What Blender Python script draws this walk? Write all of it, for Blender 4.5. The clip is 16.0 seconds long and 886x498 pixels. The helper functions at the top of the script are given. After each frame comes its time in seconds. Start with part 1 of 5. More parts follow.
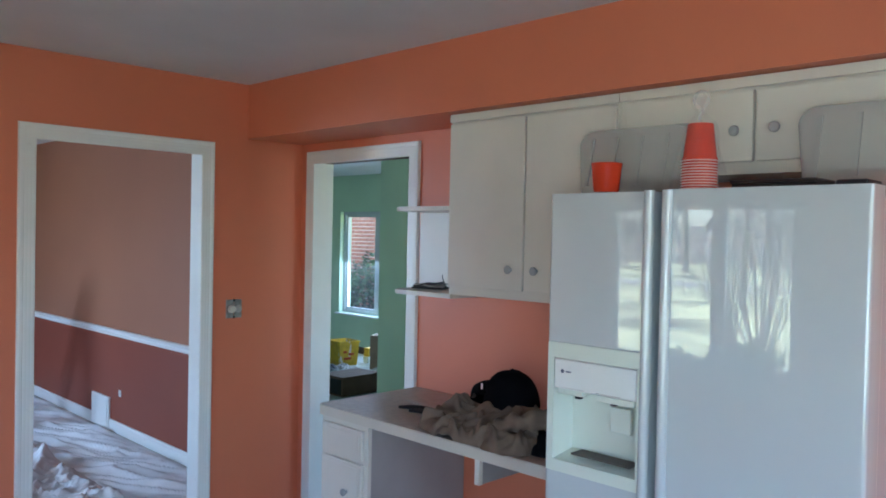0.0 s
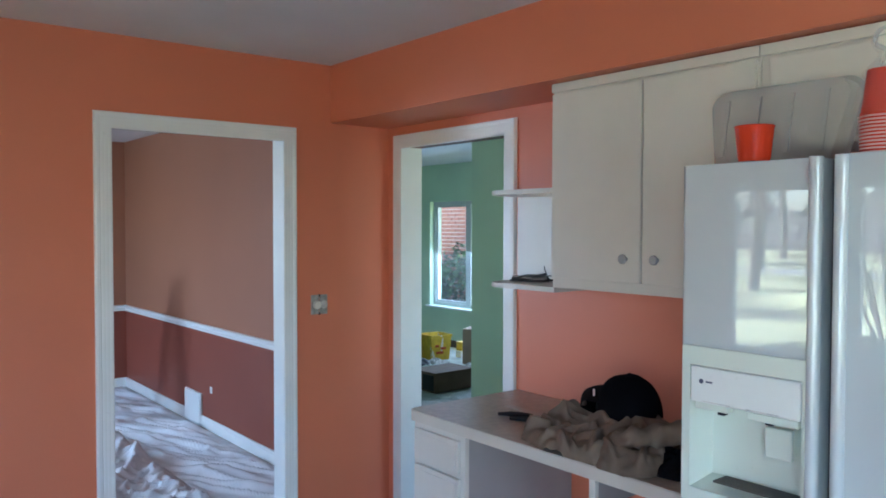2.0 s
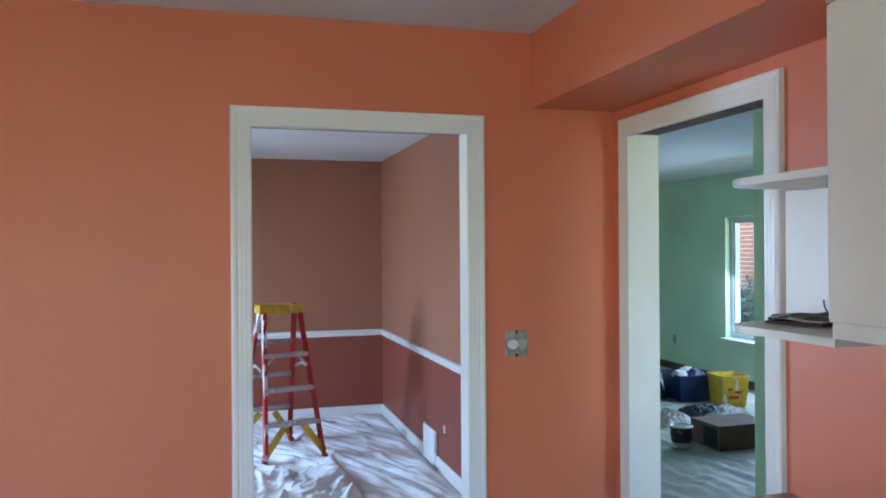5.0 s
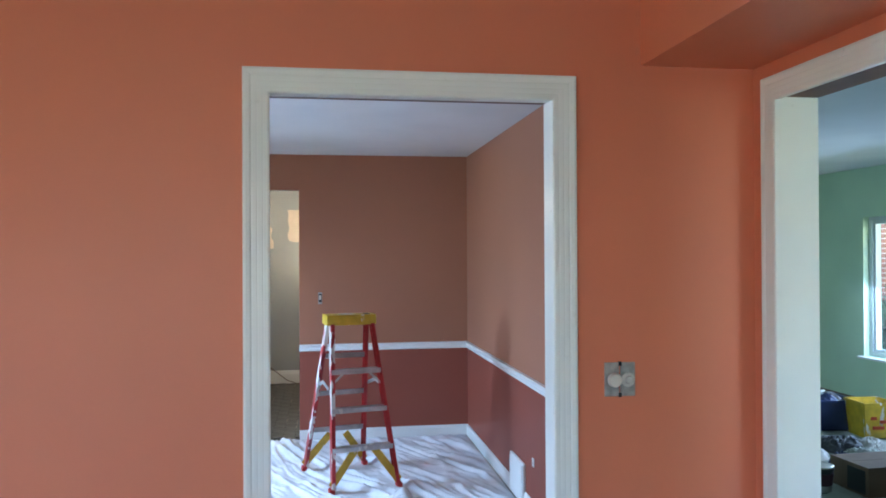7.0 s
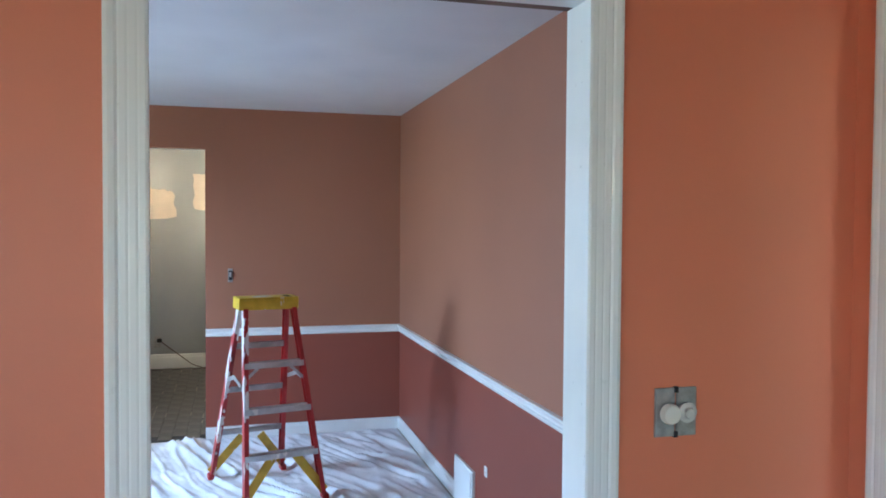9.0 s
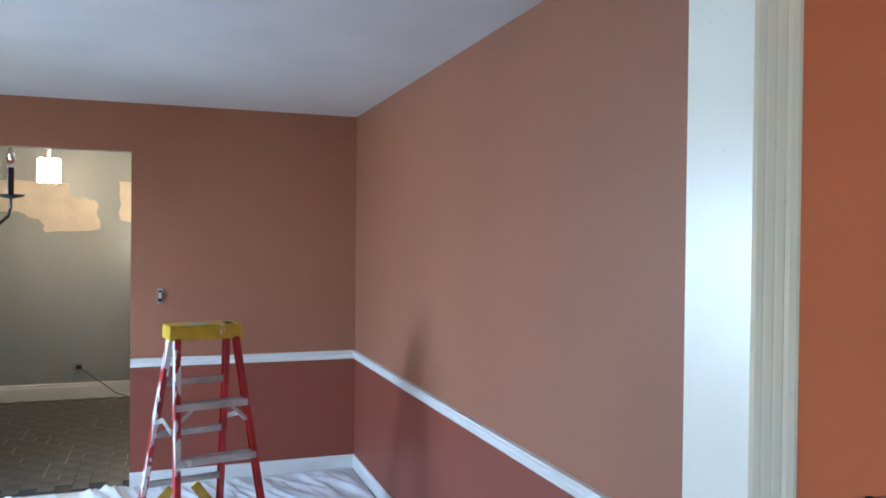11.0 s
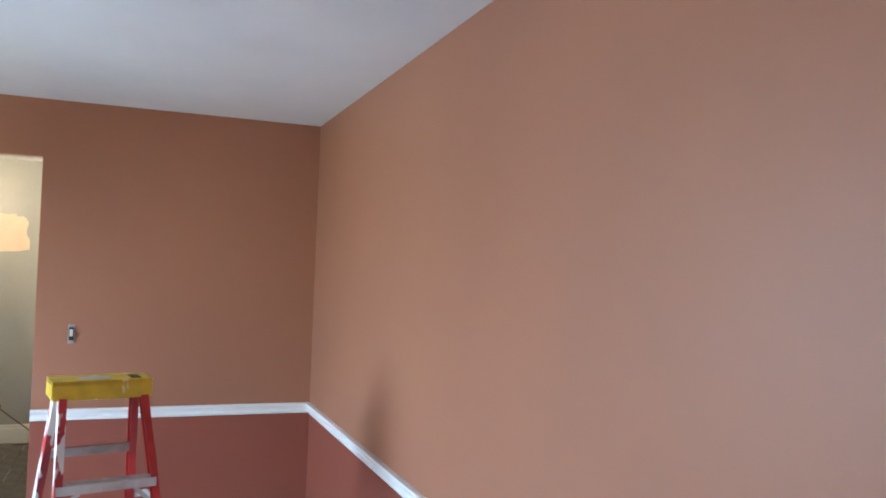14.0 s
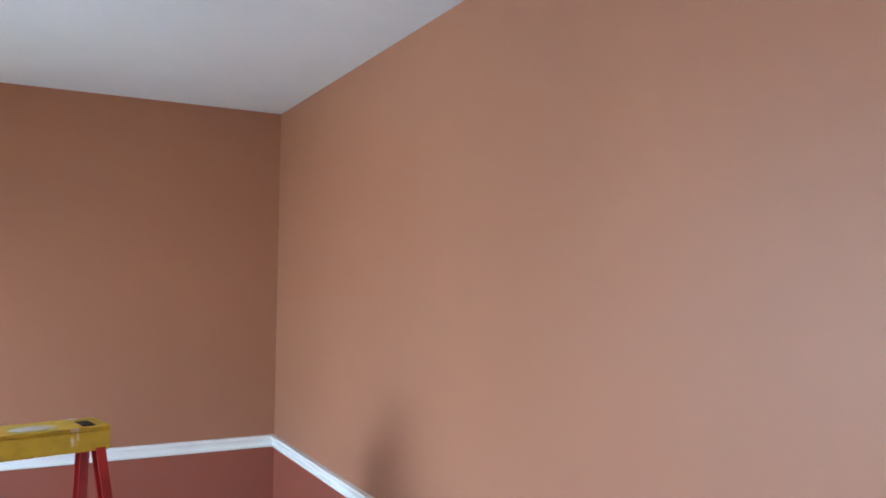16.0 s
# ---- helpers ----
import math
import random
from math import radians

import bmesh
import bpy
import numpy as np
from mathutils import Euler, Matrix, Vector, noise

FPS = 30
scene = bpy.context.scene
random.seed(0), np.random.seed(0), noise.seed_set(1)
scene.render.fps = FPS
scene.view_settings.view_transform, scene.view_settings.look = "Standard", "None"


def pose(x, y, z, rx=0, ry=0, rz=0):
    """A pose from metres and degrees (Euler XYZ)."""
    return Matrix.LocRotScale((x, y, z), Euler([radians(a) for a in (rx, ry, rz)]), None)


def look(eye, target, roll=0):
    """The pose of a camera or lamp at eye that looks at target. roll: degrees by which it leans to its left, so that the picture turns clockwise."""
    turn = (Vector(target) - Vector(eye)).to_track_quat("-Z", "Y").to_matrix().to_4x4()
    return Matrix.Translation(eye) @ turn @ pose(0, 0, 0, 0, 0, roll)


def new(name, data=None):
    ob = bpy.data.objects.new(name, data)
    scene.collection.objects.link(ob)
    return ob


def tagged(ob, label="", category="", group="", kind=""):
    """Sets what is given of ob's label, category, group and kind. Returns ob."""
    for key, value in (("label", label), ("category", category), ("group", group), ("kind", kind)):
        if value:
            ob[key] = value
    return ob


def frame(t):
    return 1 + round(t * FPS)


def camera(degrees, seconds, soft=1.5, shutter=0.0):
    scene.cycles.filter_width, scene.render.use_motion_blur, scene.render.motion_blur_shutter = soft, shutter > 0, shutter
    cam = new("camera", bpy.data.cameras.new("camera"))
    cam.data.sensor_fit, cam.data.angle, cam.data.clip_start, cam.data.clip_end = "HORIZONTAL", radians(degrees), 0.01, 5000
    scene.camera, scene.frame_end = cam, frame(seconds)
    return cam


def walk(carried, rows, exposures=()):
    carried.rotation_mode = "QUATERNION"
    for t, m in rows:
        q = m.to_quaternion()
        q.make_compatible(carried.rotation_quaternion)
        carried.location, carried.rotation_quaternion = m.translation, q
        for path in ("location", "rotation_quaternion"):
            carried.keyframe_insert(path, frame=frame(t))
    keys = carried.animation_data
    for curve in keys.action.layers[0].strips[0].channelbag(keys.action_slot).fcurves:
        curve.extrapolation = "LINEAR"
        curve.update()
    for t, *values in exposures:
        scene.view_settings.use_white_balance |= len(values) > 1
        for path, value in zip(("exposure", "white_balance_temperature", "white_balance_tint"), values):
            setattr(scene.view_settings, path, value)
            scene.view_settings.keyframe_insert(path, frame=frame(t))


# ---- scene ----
cam = camera(59.2, 16.0, 1.8)

PATH = [
    (0, (-2.64, -3.798, 1.638), (-1.223, -2.387, 1.603), 1.2),
    (0.5, (-2.628, -3.738, 1.625), (-1.234, -2.305, 1.588), 1.6),
    (1, (-2.611, -3.641, 1.613), (-1.232, -2.193, 1.567), 1.3),
    (1.5, (-2.54, -3.572, 1.615), (-1.177, -2.109, 1.561), 0.9),
    (2, (-2.424, -3.516, 1.622), (-1.178, -1.953, 1.561), 0.1),
    (2.5, (-2.332, -3.431, 1.617), (-1.187, -1.793, 1.543), 1.1),
    (3, (-2.21, -3.313, 1.604), (-1.109, -1.643, 1.547), 1.1),
    (3.5, (-2.014, -3.224, 1.595), (-1.004, -1.498, 1.551), -0.0),
    (4, (-1.831, -3.146, 1.599), (-1.013, -1.322, 1.56), 1.2),
    (4.5, (-1.714, -3.008, 1.588), (-1.026, -1.131, 1.566), 1.0),
    (5, (-1.554, -2.88, 1.589), (-1.005, -0.957, 1.589), -0.4),
    (5.2, (-1.5, -2.833, 1.599), (-1.004, -0.896, 1.604), -0.4),
    (7.3, (-1.296, -2.096, 1.582), (-0.995, -0.119, 1.594), -0.3),
    (7.5, (-1.313, -2.025, 1.577), (-0.989, -0.051, 1.589), 0.1),
    (8, (-1.359, -1.823, 1.577), (-0.86, 0.114, 1.561), 0.2),
    (8.5, (-1.345, -1.623, 1.581), (-0.811, 0.304, 1.533), 0.6),
    (8.7, (-1.324, -1.54, 1.594), (-0.811, 0.392, 1.536), 0.4),
    (10.8, (-1.281, -0.795, 1.583), (-0.625, 1.093, 1.532), 0.5),
    (11, (-1.297, -0.767, 1.595), (-0.627, 1.117, 1.571), 0.6),
    (11.5, (-1.334, -0.656, 1.603), (-0.537, 1.178, 1.64), 0.6),
    (12, (-1.32, -0.535, 1.586), (-0.435, 1.258, 1.62), 0.6),
    (12.5, (-1.213, -0.421, 1.599), (-0.466, 1.434, 1.629), 0.6),
    (13, (-1.154, -0.301, 1.594), (-0.468, 1.577, 1.634), 2.0),
    (13.5, (-1.11, -0.142, 1.596), (-0.354, 1.708, 1.648), 2.0),
    (14, (-1.011, 0.007, 1.622), (-0.288, 1.871, 1.675), 2.1),
    (14.5, (-1.006, 0.197, 1.602), (-0.255, 2.049, 1.654), 2.5),
    (15, (-1.045, 0.421, 1.6), (-0.108, 2.187, 1.661), 2.1),
    (15.5, (-1.064, 0.564, 1.6), (-0.128, 2.33, 1.679), 2.1),
    (16, (-1.173, 0.671, 1.613), (-0.232, 2.435, 1.689), 0.8),
]
walk(cam, [(t, look(eye, target, roll)) for t, eye, target, roll in PATH],
     [(0, 4.18, 5150, 10), (3, 4.44, 5200, 10), (5, 4.52, 5250, 10), (8.5, 4.62, 5150, 9), (11, 4.68, 5350, 8), (13, 4.95, 5600, 8), (16, 5.18, 5780, 8)])

# ---- light ----
world = bpy.data.worlds.new("sky")
scene.world = world
world.use_nodes = True
wn = world.node_tree.nodes
sky = wn.new("ShaderNodeTexSky")
sky.sky_type = "NISHITA"
sky.sun_disc = False
sky.sun_elevation = radians(33)
sky.sun_rotation = radians(34)
wn["Background"].inputs["Strength"].default_value = 0.06
world.node_tree.links.new(sky.outputs[0], wn["Background"].inputs["Color"])

sun = new("sun", bpy.data.lights.new("sun", "SUN"))
sun.data.energy, sun.data.angle, sun.data.color = 5.0, radians(0.5), (1.0, 0.95, 0.87)
sun.matrix_world = look((30, 45, 35), (0, 0, 0))


def window_light(name, x, y, z, w, h, watts, turn, dip=0, colour=(0.66, 0.83, 1.0)):
    """Sky light that enters at one window opening, known or added for fill."""
    lamp = bpy.data.lights.new(name, "AREA")
    lamp.shape, lamp.size, lamp.size_y, lamp.energy, lamp.color = "RECTANGLE", w, h, watts, colour
    ob = new(name, lamp)
    ob.matrix_world = pose(x, y, z, 90 - dip, 0, turn)
    return ob


window_light("dining_window_light", -3.75, 3.18, 1.36, 1.0, 1.5, 6.2, -128, 50)
# fill lamp in a made-up, unseen opening of the west wall
window_light("kitchen_fill_light", -4.35, -4.85, 1.0, 1.9, 1.75, 2.7, -90, 45)
# weak fill lamp in an invented south opening behind the camera
window_light("south_fill_light", -2.6, -6.25, 1.4, 1.7, 1.3, 0.5, 0, 20)
window_light("green_window_light", 4.2, 3.75, 1.25, 2.3, 1.3, 3.6, 90, 38)
# fill lamp added to brighten the partition; its opening is made up
window_light("passage_fill_light", 0.70, -3.05, 1.35, 0.8, 1.5, 0.22, 0)

# ---- materials ----


def material(name, colour, rough=0.5, metal=0.0, vary=0.06, scale=3.0, grain=60.0, bump=0.05, spec=0.5, coat=0.0, distance=0.002, hue=None):
    """A painted or plain surface: broad mottling, fine grain and light relief. hue: a second colour for the mottling."""
    m = bpy.data.materials.new(name)
    m.use_nodes = True
    nt = m.node_tree
    n, l = nt.nodes, nt.links
    b = n["Principled BSDF"]
    b.inputs["Roughness"].default_value = rough
    b.inputs["Metallic"].default_value = metal
    b.inputs["Specular IOR Level"].default_value = spec
    b.inputs["Coat Weight"].default_value = coat
    co = n.new("ShaderNodeTexCoord")
    big = n.new("ShaderNodeTexNoise")
    big.inputs["Scale"].default_value = scale
    big.inputs["Detail"].default_value = 4.0
    fine = n.new("ShaderNodeTexNoise")
    fine.inputs["Scale"].default_value = grain
    fine.inputs["Detail"].default_value = 3.0
    for t in (big, fine):
        l.new(co.outputs["Object"], t.inputs["Vector"])
    mix = n.new("ShaderNodeMix")
    mix.data_type = "RGBA"
    c = colour
    dark = hue or tuple(max(0, v * (1 - vary * 2)) for v in c)
    light = c if hue else tuple(min(1, v * (1 + vary)) for v in c)
    mix.inputs[6].default_value, mix.inputs[7].default_value = (*dark, 1), (*light, 1)
    ramp = n.new("ShaderNodeMapRange")
    ramp.inputs[1].default_value, ramp.inputs[2].default_value = 0.3, 0.7
    l.new(big.outputs["Fac"], ramp.inputs[0])
    l.new(ramp.outputs[0], mix.inputs[0])
    l.new(mix.outputs[2], b.inputs["Base Color"])
    rr = n.new("ShaderNodeMapRange")
    rr.inputs[3].default_value, rr.inputs[4].default_value = max(0.01, rough - min(0.06, rough * 0.3)), min(1, rough + min(0.06, rough * 0.3))
    l.new(fine.outputs["Fac"], rr.inputs[0])
    l.new(rr.outputs[0], b.inputs["Roughness"])
    bp = n.new("ShaderNodeBump")
    bp.inputs["Strength"].default_value, bp.inputs["Distance"].default_value = bump, distance
    l.new(fine.outputs["Fac"], bp.inputs["Height"])
    l.new(bp.outputs[0], b.inputs["Normal"])
    return m


ORANGE = material("orange_wall_paint", (0.67, 0.198, 0.096), 0.45, vary=0.035, scale=1.3, grain=140, bump=0.25, distance=0.001)
TAN = material("clay_wall_paint", (0.355, 0.154, 0.084), 0.52, vary=0.025, scale=1.2, grain=140, bump=0.25, distance=0.001)
MAROON = material("maroon_wall_paint", (0.262, 0.070, 0.040), 0.48, vary=0.05, scale=1.4, grain=140, bump=0.25, distance=0.001)
GREEN = material("green_wall_paint", (0.60, 0.73, 0.54), 0.5, vary=0.05, scale=1.2, grain=120, bump=0.2, distance=0.001)
CEILING = material("ceiling_paint", (0.69, 0.68, 0.68), 0.85, vary=0.03, scale=2, grain=180, bump=0.3, distance=0.001)
TRIM = material("white_gloss_trim", (0.83, 0.83, 0.79), 0.30, vary=0.02, scale=5, grain=40, bump=0.05)
CABINET = material("cream_cabinet_paint", (0.73, 0.675, 0.59), 0.36, vary=0.03, scale=4, grain=50, bump=0.1)
FRIDGE = material("white_enamel", (0.60, 0.635, 0.64), 0.012, vary=0.01, scale=3, grain=300, bump=0.0, spec=0.5, coat=1.0)
for socket, value in (("Coat Roughness", 0.0), ("Coat IOR", 1.6)):
    FRIDGE.node_tree.nodes["Principled BSDF"].inputs[socket].default_value = value
FRIDGE_CREAM = material("cream_plastic", (0.74, 0.78, 0.68), 0.3, vary=0.02)
DARK = material("black_rubber", (0.012, 0.012, 0.014), 0.6, vary=0.2)
FLOOR_K = material("vinyl_floor", (0.42, 0.36, 0.29), 0.35, vary=0.15, scale=6)
SLATE = material("slate_tile", (0.072, 0.064, 0.055), 0.4, vary=0.3, scale=7, grain=90, bump=0.3)
GROUT = material("grout", (0.045, 0.04, 0.035), 0.8, vary=0.2)
HALL = material("grey_hall_paint", (0.37, 0.385, 0.375), 0.35, vary=0.05, scale=1.5, grain=120, bump=0.2)
LAMINATE = material("tan_laminate", (0.45, 0.365, 0.285), 0.4, vary=0.08, scale=40, grain=400, bump=0.05)
CHROME = material("brushed_nickel", (0.50, 0.47, 0.43), 0.34, metal=0.75, vary=0.05)
CLOTH = material("canvas_drop_cloth", (0.76, 0.755, 0.755), 0.75, vary=0.08, scale=4, grain=500, bump=0.4, distance=0.001)
RED_FIBRE = material("red_fibreglass", (0.42, 0.022, 0.02), 0.4, vary=0.2, scale=9, grain=30, bump=0.1)
YELLOW = material("yellow_plastic", (0.64, 0.43, 0.03), 0.4, vary=0.12, scale=14, grain=60)
ALU = material("worn_aluminium", (0.55, 0.54, 0.52), 0.42, metal=0.7, vary=0.15, scale=12)
GRASS = material("lawn_grass", (0.27, 0.275, 0.135), 0.9, vary=0.6, scale=0.25, grain=20, bump=0.5)
BARK = material("bark", (0.055, 0.043, 0.034), 0.9, vary=0.3, scale=6, grain=30, bump=0.6)
BRICK = material("red_brick", (0.30, 0.11, 0.075), 0.85, vary=0.2, scale=9, grain=80, bump=0.4)
MORTAR = material("mortar", (0.62, 0.58, 0.54), 0.9, vary=0.1)

# ---- building helpers ----


def finish(name, bm, mat, smooth=False):
    bmesh.ops.recalc_face_normals(bm, faces=bm.faces[:])
    if smooth:
        for e in bm.edges:
            e.smooth = not (len(e.link_faces) == 2 and e.calc_face_angle() > 0.75)
    me = bpy.data.meshes.new(name)
    bm.to_mesh(me)
    bm.free()
    me.materials.append(mat)
    for p in me.polygons:
        p.use_smooth = smooth
    return me


def part(name, bm, mat, parent=None, label="", smooth=False):
    ob = new(name, finish(name, bm, mat, smooth))
    ob.parent = parent
    if label:
        ob["label"] = label
    return ob


def thing(name, at, label, category, group="", turn=0.0):
    ob = new(name)
    ob.empty_display_size = 0.1
    ob.matrix_basis = pose(*at, 0, 0, turn)
    return tagged(ob, label, category, group)


def box(bm, x0, x1, y0, y1, z0, z1, m=None):
    m = m or Matrix.Identity(4)
    v = [bm.verts.new(m @ Vector((x, y, z))) for x in (x0, x1) for y in (y0, y1) for z in (z0, z1)]
    for q in ((0, 1, 3, 2), (4, 6, 7, 5), (0, 4, 5, 1), (2, 3, 7, 6), (0, 2, 6, 4), (1, 5, 7, 3)):
        bm.faces.new([v[i] for i in q])
    return v


def bevelled(x0, x1, y0, y1, z0, z1, r=0.004, seg=2):
    bm = bmesh.new()
    box(bm, x0, x1, y0, y1, z0, z1)
    bmesh.ops.bevel(bm, geom=bm.edges[:], offset=r, segments=seg, profile=0.6, affect="EDGES")
    return bm


def boxes(*list_of):
    bm = bmesh.new()
    for b in list_of:
        box(bm, *b)
    return bm


def wall_boxes(axis, lo, hi, n0, n1, z0, z1, holes=()):
    """A slab along x or y from lo to hi, n0..n1 thick, with rectangular holes (a0, a1, b0, b1)."""
    bm = bmesh.new()
    cuts = sorted({lo, hi, *(h[0] for h in holes), *(h[1] for h in holes)})
    for a, b in zip(cuts, cuts[1:]):
        spans = [(z0, z1)]
        for h in holes:
            if h[0] <= a and h[1] >= b:
                spans = [s for (p, q) in spans for s in ((p, min(q, h[2])), (max(p, h[3]), q)) if s[1] - s[0] > 1e-4]
        for p, q in spans:
            box(bm, *((a, b, n0, n1, p, q) if axis == "x" else (n0, n1, a, b, p, q)))
    return bm


def structure(name, bm, mat, label, category, smooth=False):
    return tagged(part(name, bm, mat, None, "", smooth), label, category, "", "structure")


def lathe(profile, seg=20, m=None):
    """A turned shape from (radius, height) pairs."""
    bm = bmesh.new()
    m = m or Matrix.Identity(4)
    rings = []
    for r, z in profile:
        rings.append([bm.verts.new(m @ Vector((r * math.cos(2 * math.pi * i / seg), r * math.sin(2 * math.pi * i / seg), z))) for i in range(seg)])
    for a, b in zip(rings, rings[1:]):
        for i in range(seg):
            bm.faces.new((a[i], a[(i + 1) % seg], b[(i + 1) % seg], b[i]))
    for ring in (rings[0], rings[-1]):
        if profile[rings.index(ring)][0] > 1e-5:
            bm.faces.new(ring)
    return bm


def bar(bm, a, b, w, h, up=(0, 0, 1)):
    """A straight bar of section w x h from a to b."""
    a, b = Vector(a), Vector(b)
    d = (b - a).normalized()
    s = d.cross(Vector(up))
    s = s.normalized() if s.length > 1e-4 else Vector((1, 0, 0))
    u = s.cross(d)
    q = [(s * i * w / 2 + u * j * h / 2) for i, j in ((-1, -1), (1, -1), (1, 1), (-1, 1))]
    va, vb = [bm.verts.new(a + o) for o in q], [bm.verts.new(b + o) for o in q]
    for i in range(4):
        bm.faces.new((va[i], va[(i + 1) % 4], vb[(i + 1) % 4], vb[i]))
    bm.faces.new(va), bm.faces.new(vb)


def tube(points, r, seg=8):
    """A round tube along points; r is one radius or one per point."""
    bm = bmesh.new()
    pts = [Vector(p) for p in points]
    rr = r if isinstance(r, (list, tuple)) else [r] * len(pts)
    rings = []
    for i, p in enumerate(pts):
        d = (pts[min(i + 1, len(pts) - 1)] - pts[max(i - 1, 0)]).normalized()
        s = d.cross(Vector((0.13, 0.21, 0.97))).normalized()
        u = s.cross(d)
        rings.append([bm.verts.new(p + (s * math.cos(k * 2 * math.pi / seg) + u * math.sin(k * 2 * math.pi / seg)) * rr[i]) for k in range(seg)])
    for a, b in zip(rings, rings[1:]):
        for k in range(seg):
            bm.faces.new((a[k], a[(k + 1) % seg], b[(k + 1) % seg], b[k]))
    bm.faces.new(rings[0]), bm.faces.new(rings[-1])
    return bm


def extrude(profile, place, lo, hi):
    """A moulding: profile points (u, v) swept from lo to hi; place(u, v, s) gives the point."""
    bm = bmesh.new()
    a = [bm.verts.new(place(u, v, lo)) for u, v in profile]
    b = [bm.verts.new(place(u, v, hi)) for u, v in profile]
    k = len(profile)
    for i in range(k):
        bm.faces.new((a[i], a[(i + 1) % k], b[(i + 1) % k], b[i]))
    bm.faces.new(a), bm.faces.new(b)
    return bm


H = 2.44
DX0, DX1, DZ = -1.445, -0.638, 2.034      # opening from kitchen to dining room
GY0, GY1, GZ = -0.930, -0.135, 2.028      # opening from kitchen to green room
KX, KY = -4.3, -6.2                       # far kitchen walls
DE, DN, DW = -0.050, 4.552, -3.7          # dining room walls
OX0, OX1, OZ = -2.85, -1.505, 2.138       # opening from dining room to hall
RAIL = 0.79

# ---- kitchen shell ----
structure("floor_kitchen", boxes((KX, 0, KY, 0, -0.1, 0)), FLOOR_K, "plain tan vinyl kitchen floor", "floor")
structure("ceiling_kitchen", boxes((KX, 0, KY, 0, H, H + 0.1)), CEILING, "flat white painted kitchen ceiling", "ceiling")
structure("wall_north_kitchen", wall_boxes("x", KX, 0, 0, 0.064, 0, H, [(DX0 - 0.029, DX1 + 0.019, 0, DZ + 0.026)]), ORANGE, "orange painted kitchen wall with a cased doorway", "wall")
structure("wall_east_kitchen", wall_boxes("y", KY, 0, 0, 0.06, 0, H, [(GY0 - 0.006, GY1 + 0.006, 0, GZ + 0.016)]), ORANGE, "orange painted kitchen wall behind the white cabinets", "wall")
# the second opening is made up, to let the kitchen fill lamp in
KW = [(-1.80, -0.27, 0.67, 1.945), (-5.85, -3.85, 0.08, 1.95)]
structure("wall_west_kitchen", wall_boxes("y", KY, 0, KX - 0.2, KX, 0, H, KW), ORANGE, "orange painted kitchen wall with a window and an added glazed opening", "wall")
# hole added only for the south fill lamp
structure("wall_south_kitchen", wall_boxes("x", KX, 0, KY - 0.2, KY, 0, H, [(-3.5, -1.7, 0.7, 2.05)]), ORANGE, "orange painted kitchen wall with an added unseen opening", "wall")
structure("soffit", boxes((-0.362, -0.0, KY, -0.0, 2.145, H)), ORANGE, "boxed orange soffit above the cabinets and doorway", "soffit")

# ---- dining shell ----
structure("floor_dining", boxes((DW, DE, 0.064, DN, -0.1, 0)), FLOOR_K, "dining room floor under a drop cloth", "floor")
structure("ceiling_dining", boxes((DW, DE, 0.064, DN, H, H + 0.1)), CEILING, "flat white painted dining room ceiling", "ceiling")
for nm, z0, z1, mat, word in (("upper", RAIL, H, TAN, "clay tan"), ("lower", 0, RAIL, MAROON, "dark maroon")):
    clip = lambda z: min(max(z, z0), z1)
    structure("wall_east_dining_" + nm, wall_boxes("y", 0.128, DN, DE, 0.06, z0, z1), mat, word + " painted dining room wall", "wall")
    structure("wall_north_dining_" + nm, wall_boxes("x", DW, 0.06, DN, DN + 0.06, z0, z1, [(OX0, OX1, z0, clip(OZ))]), mat, word + " painted dining room wall with an opening", "wall")
    structure("wall_west_dining_" + nm, wall_boxes("y", 0.128, DN, DW - 0.2, DW, z0, z1, [(2.62, 3.74, clip(0.55), clip(2.14))]), mat, word + " painted dining room wall with a window", "wall")
    structure("wall_south_dining_" + nm, wall_boxes("x", DW, DE, 0.064, 0.128, z0, z1, [(DX0 - 0.029, DX1 + 0.019, z0, clip(DZ + 0.026))]), mat, word + " painted dining room wall around the doorway", "wall")

# ---- hall shell ----
HN = 7.63
structure("floor_hall", boxes((-4.2, 0.06, DN, HN, -0.1, -0.006)), GROUT, "dark hall floor with pale joints", "floor")
structure("ceiling_hall", boxes((-4.2, 0.06, DN + 0.12, HN, H, H + 0.1)), CEILING, "white hall ceiling", "ceiling")
structure("wall_north_hall", boxes((-4.2, 0.06, HN, HN + 0.1, -0.1, H)), HALL, "grey hall wall with patches of fresh cream primer", "wall")
structure("wall_south_hall", wall_boxes("x", -4.2, 0.06, DN + 0.06, DN + 0.12, 0, H, [(OX0, OX1, 0, OZ)]), HALL, "grey hall wall around the opening", "wall")
structure("wall_west_hall", boxes((-4.3, -4.2, DN, HN, 0, H)), HALL, "grey hall end wall", "wall")
structure("wall_east_hall", boxes((-0.9, -0.8, DN + 0.12, HN, 0, H)), HALL, "grey hall end wall", "wall")

# ---- green room shell ----
GX, GN = 4.125, 7.4
structure("floor_green_room", boxes((0, GX + 0.2, -3, GN, -0.1, 0)), FLOOR_K, "green room floor", "floor")
structure("ceiling_green_room", boxes((0.0, GX + 0.2, -3, GN, H, H + 0.1)), CEILING, "white green-room ceiling", "ceiling")
structure("wall_west_green_room", wall_boxes("y", -3, GN, 0.06, 0.12, 0, H, [(GY0 - 0.006, GY1 + 0.006, 0, GZ + 0.016)]), GREEN, "soft green painted wall around the doorway", "wall")
GW = (2.55, 4.985, 0.53, 1.94)
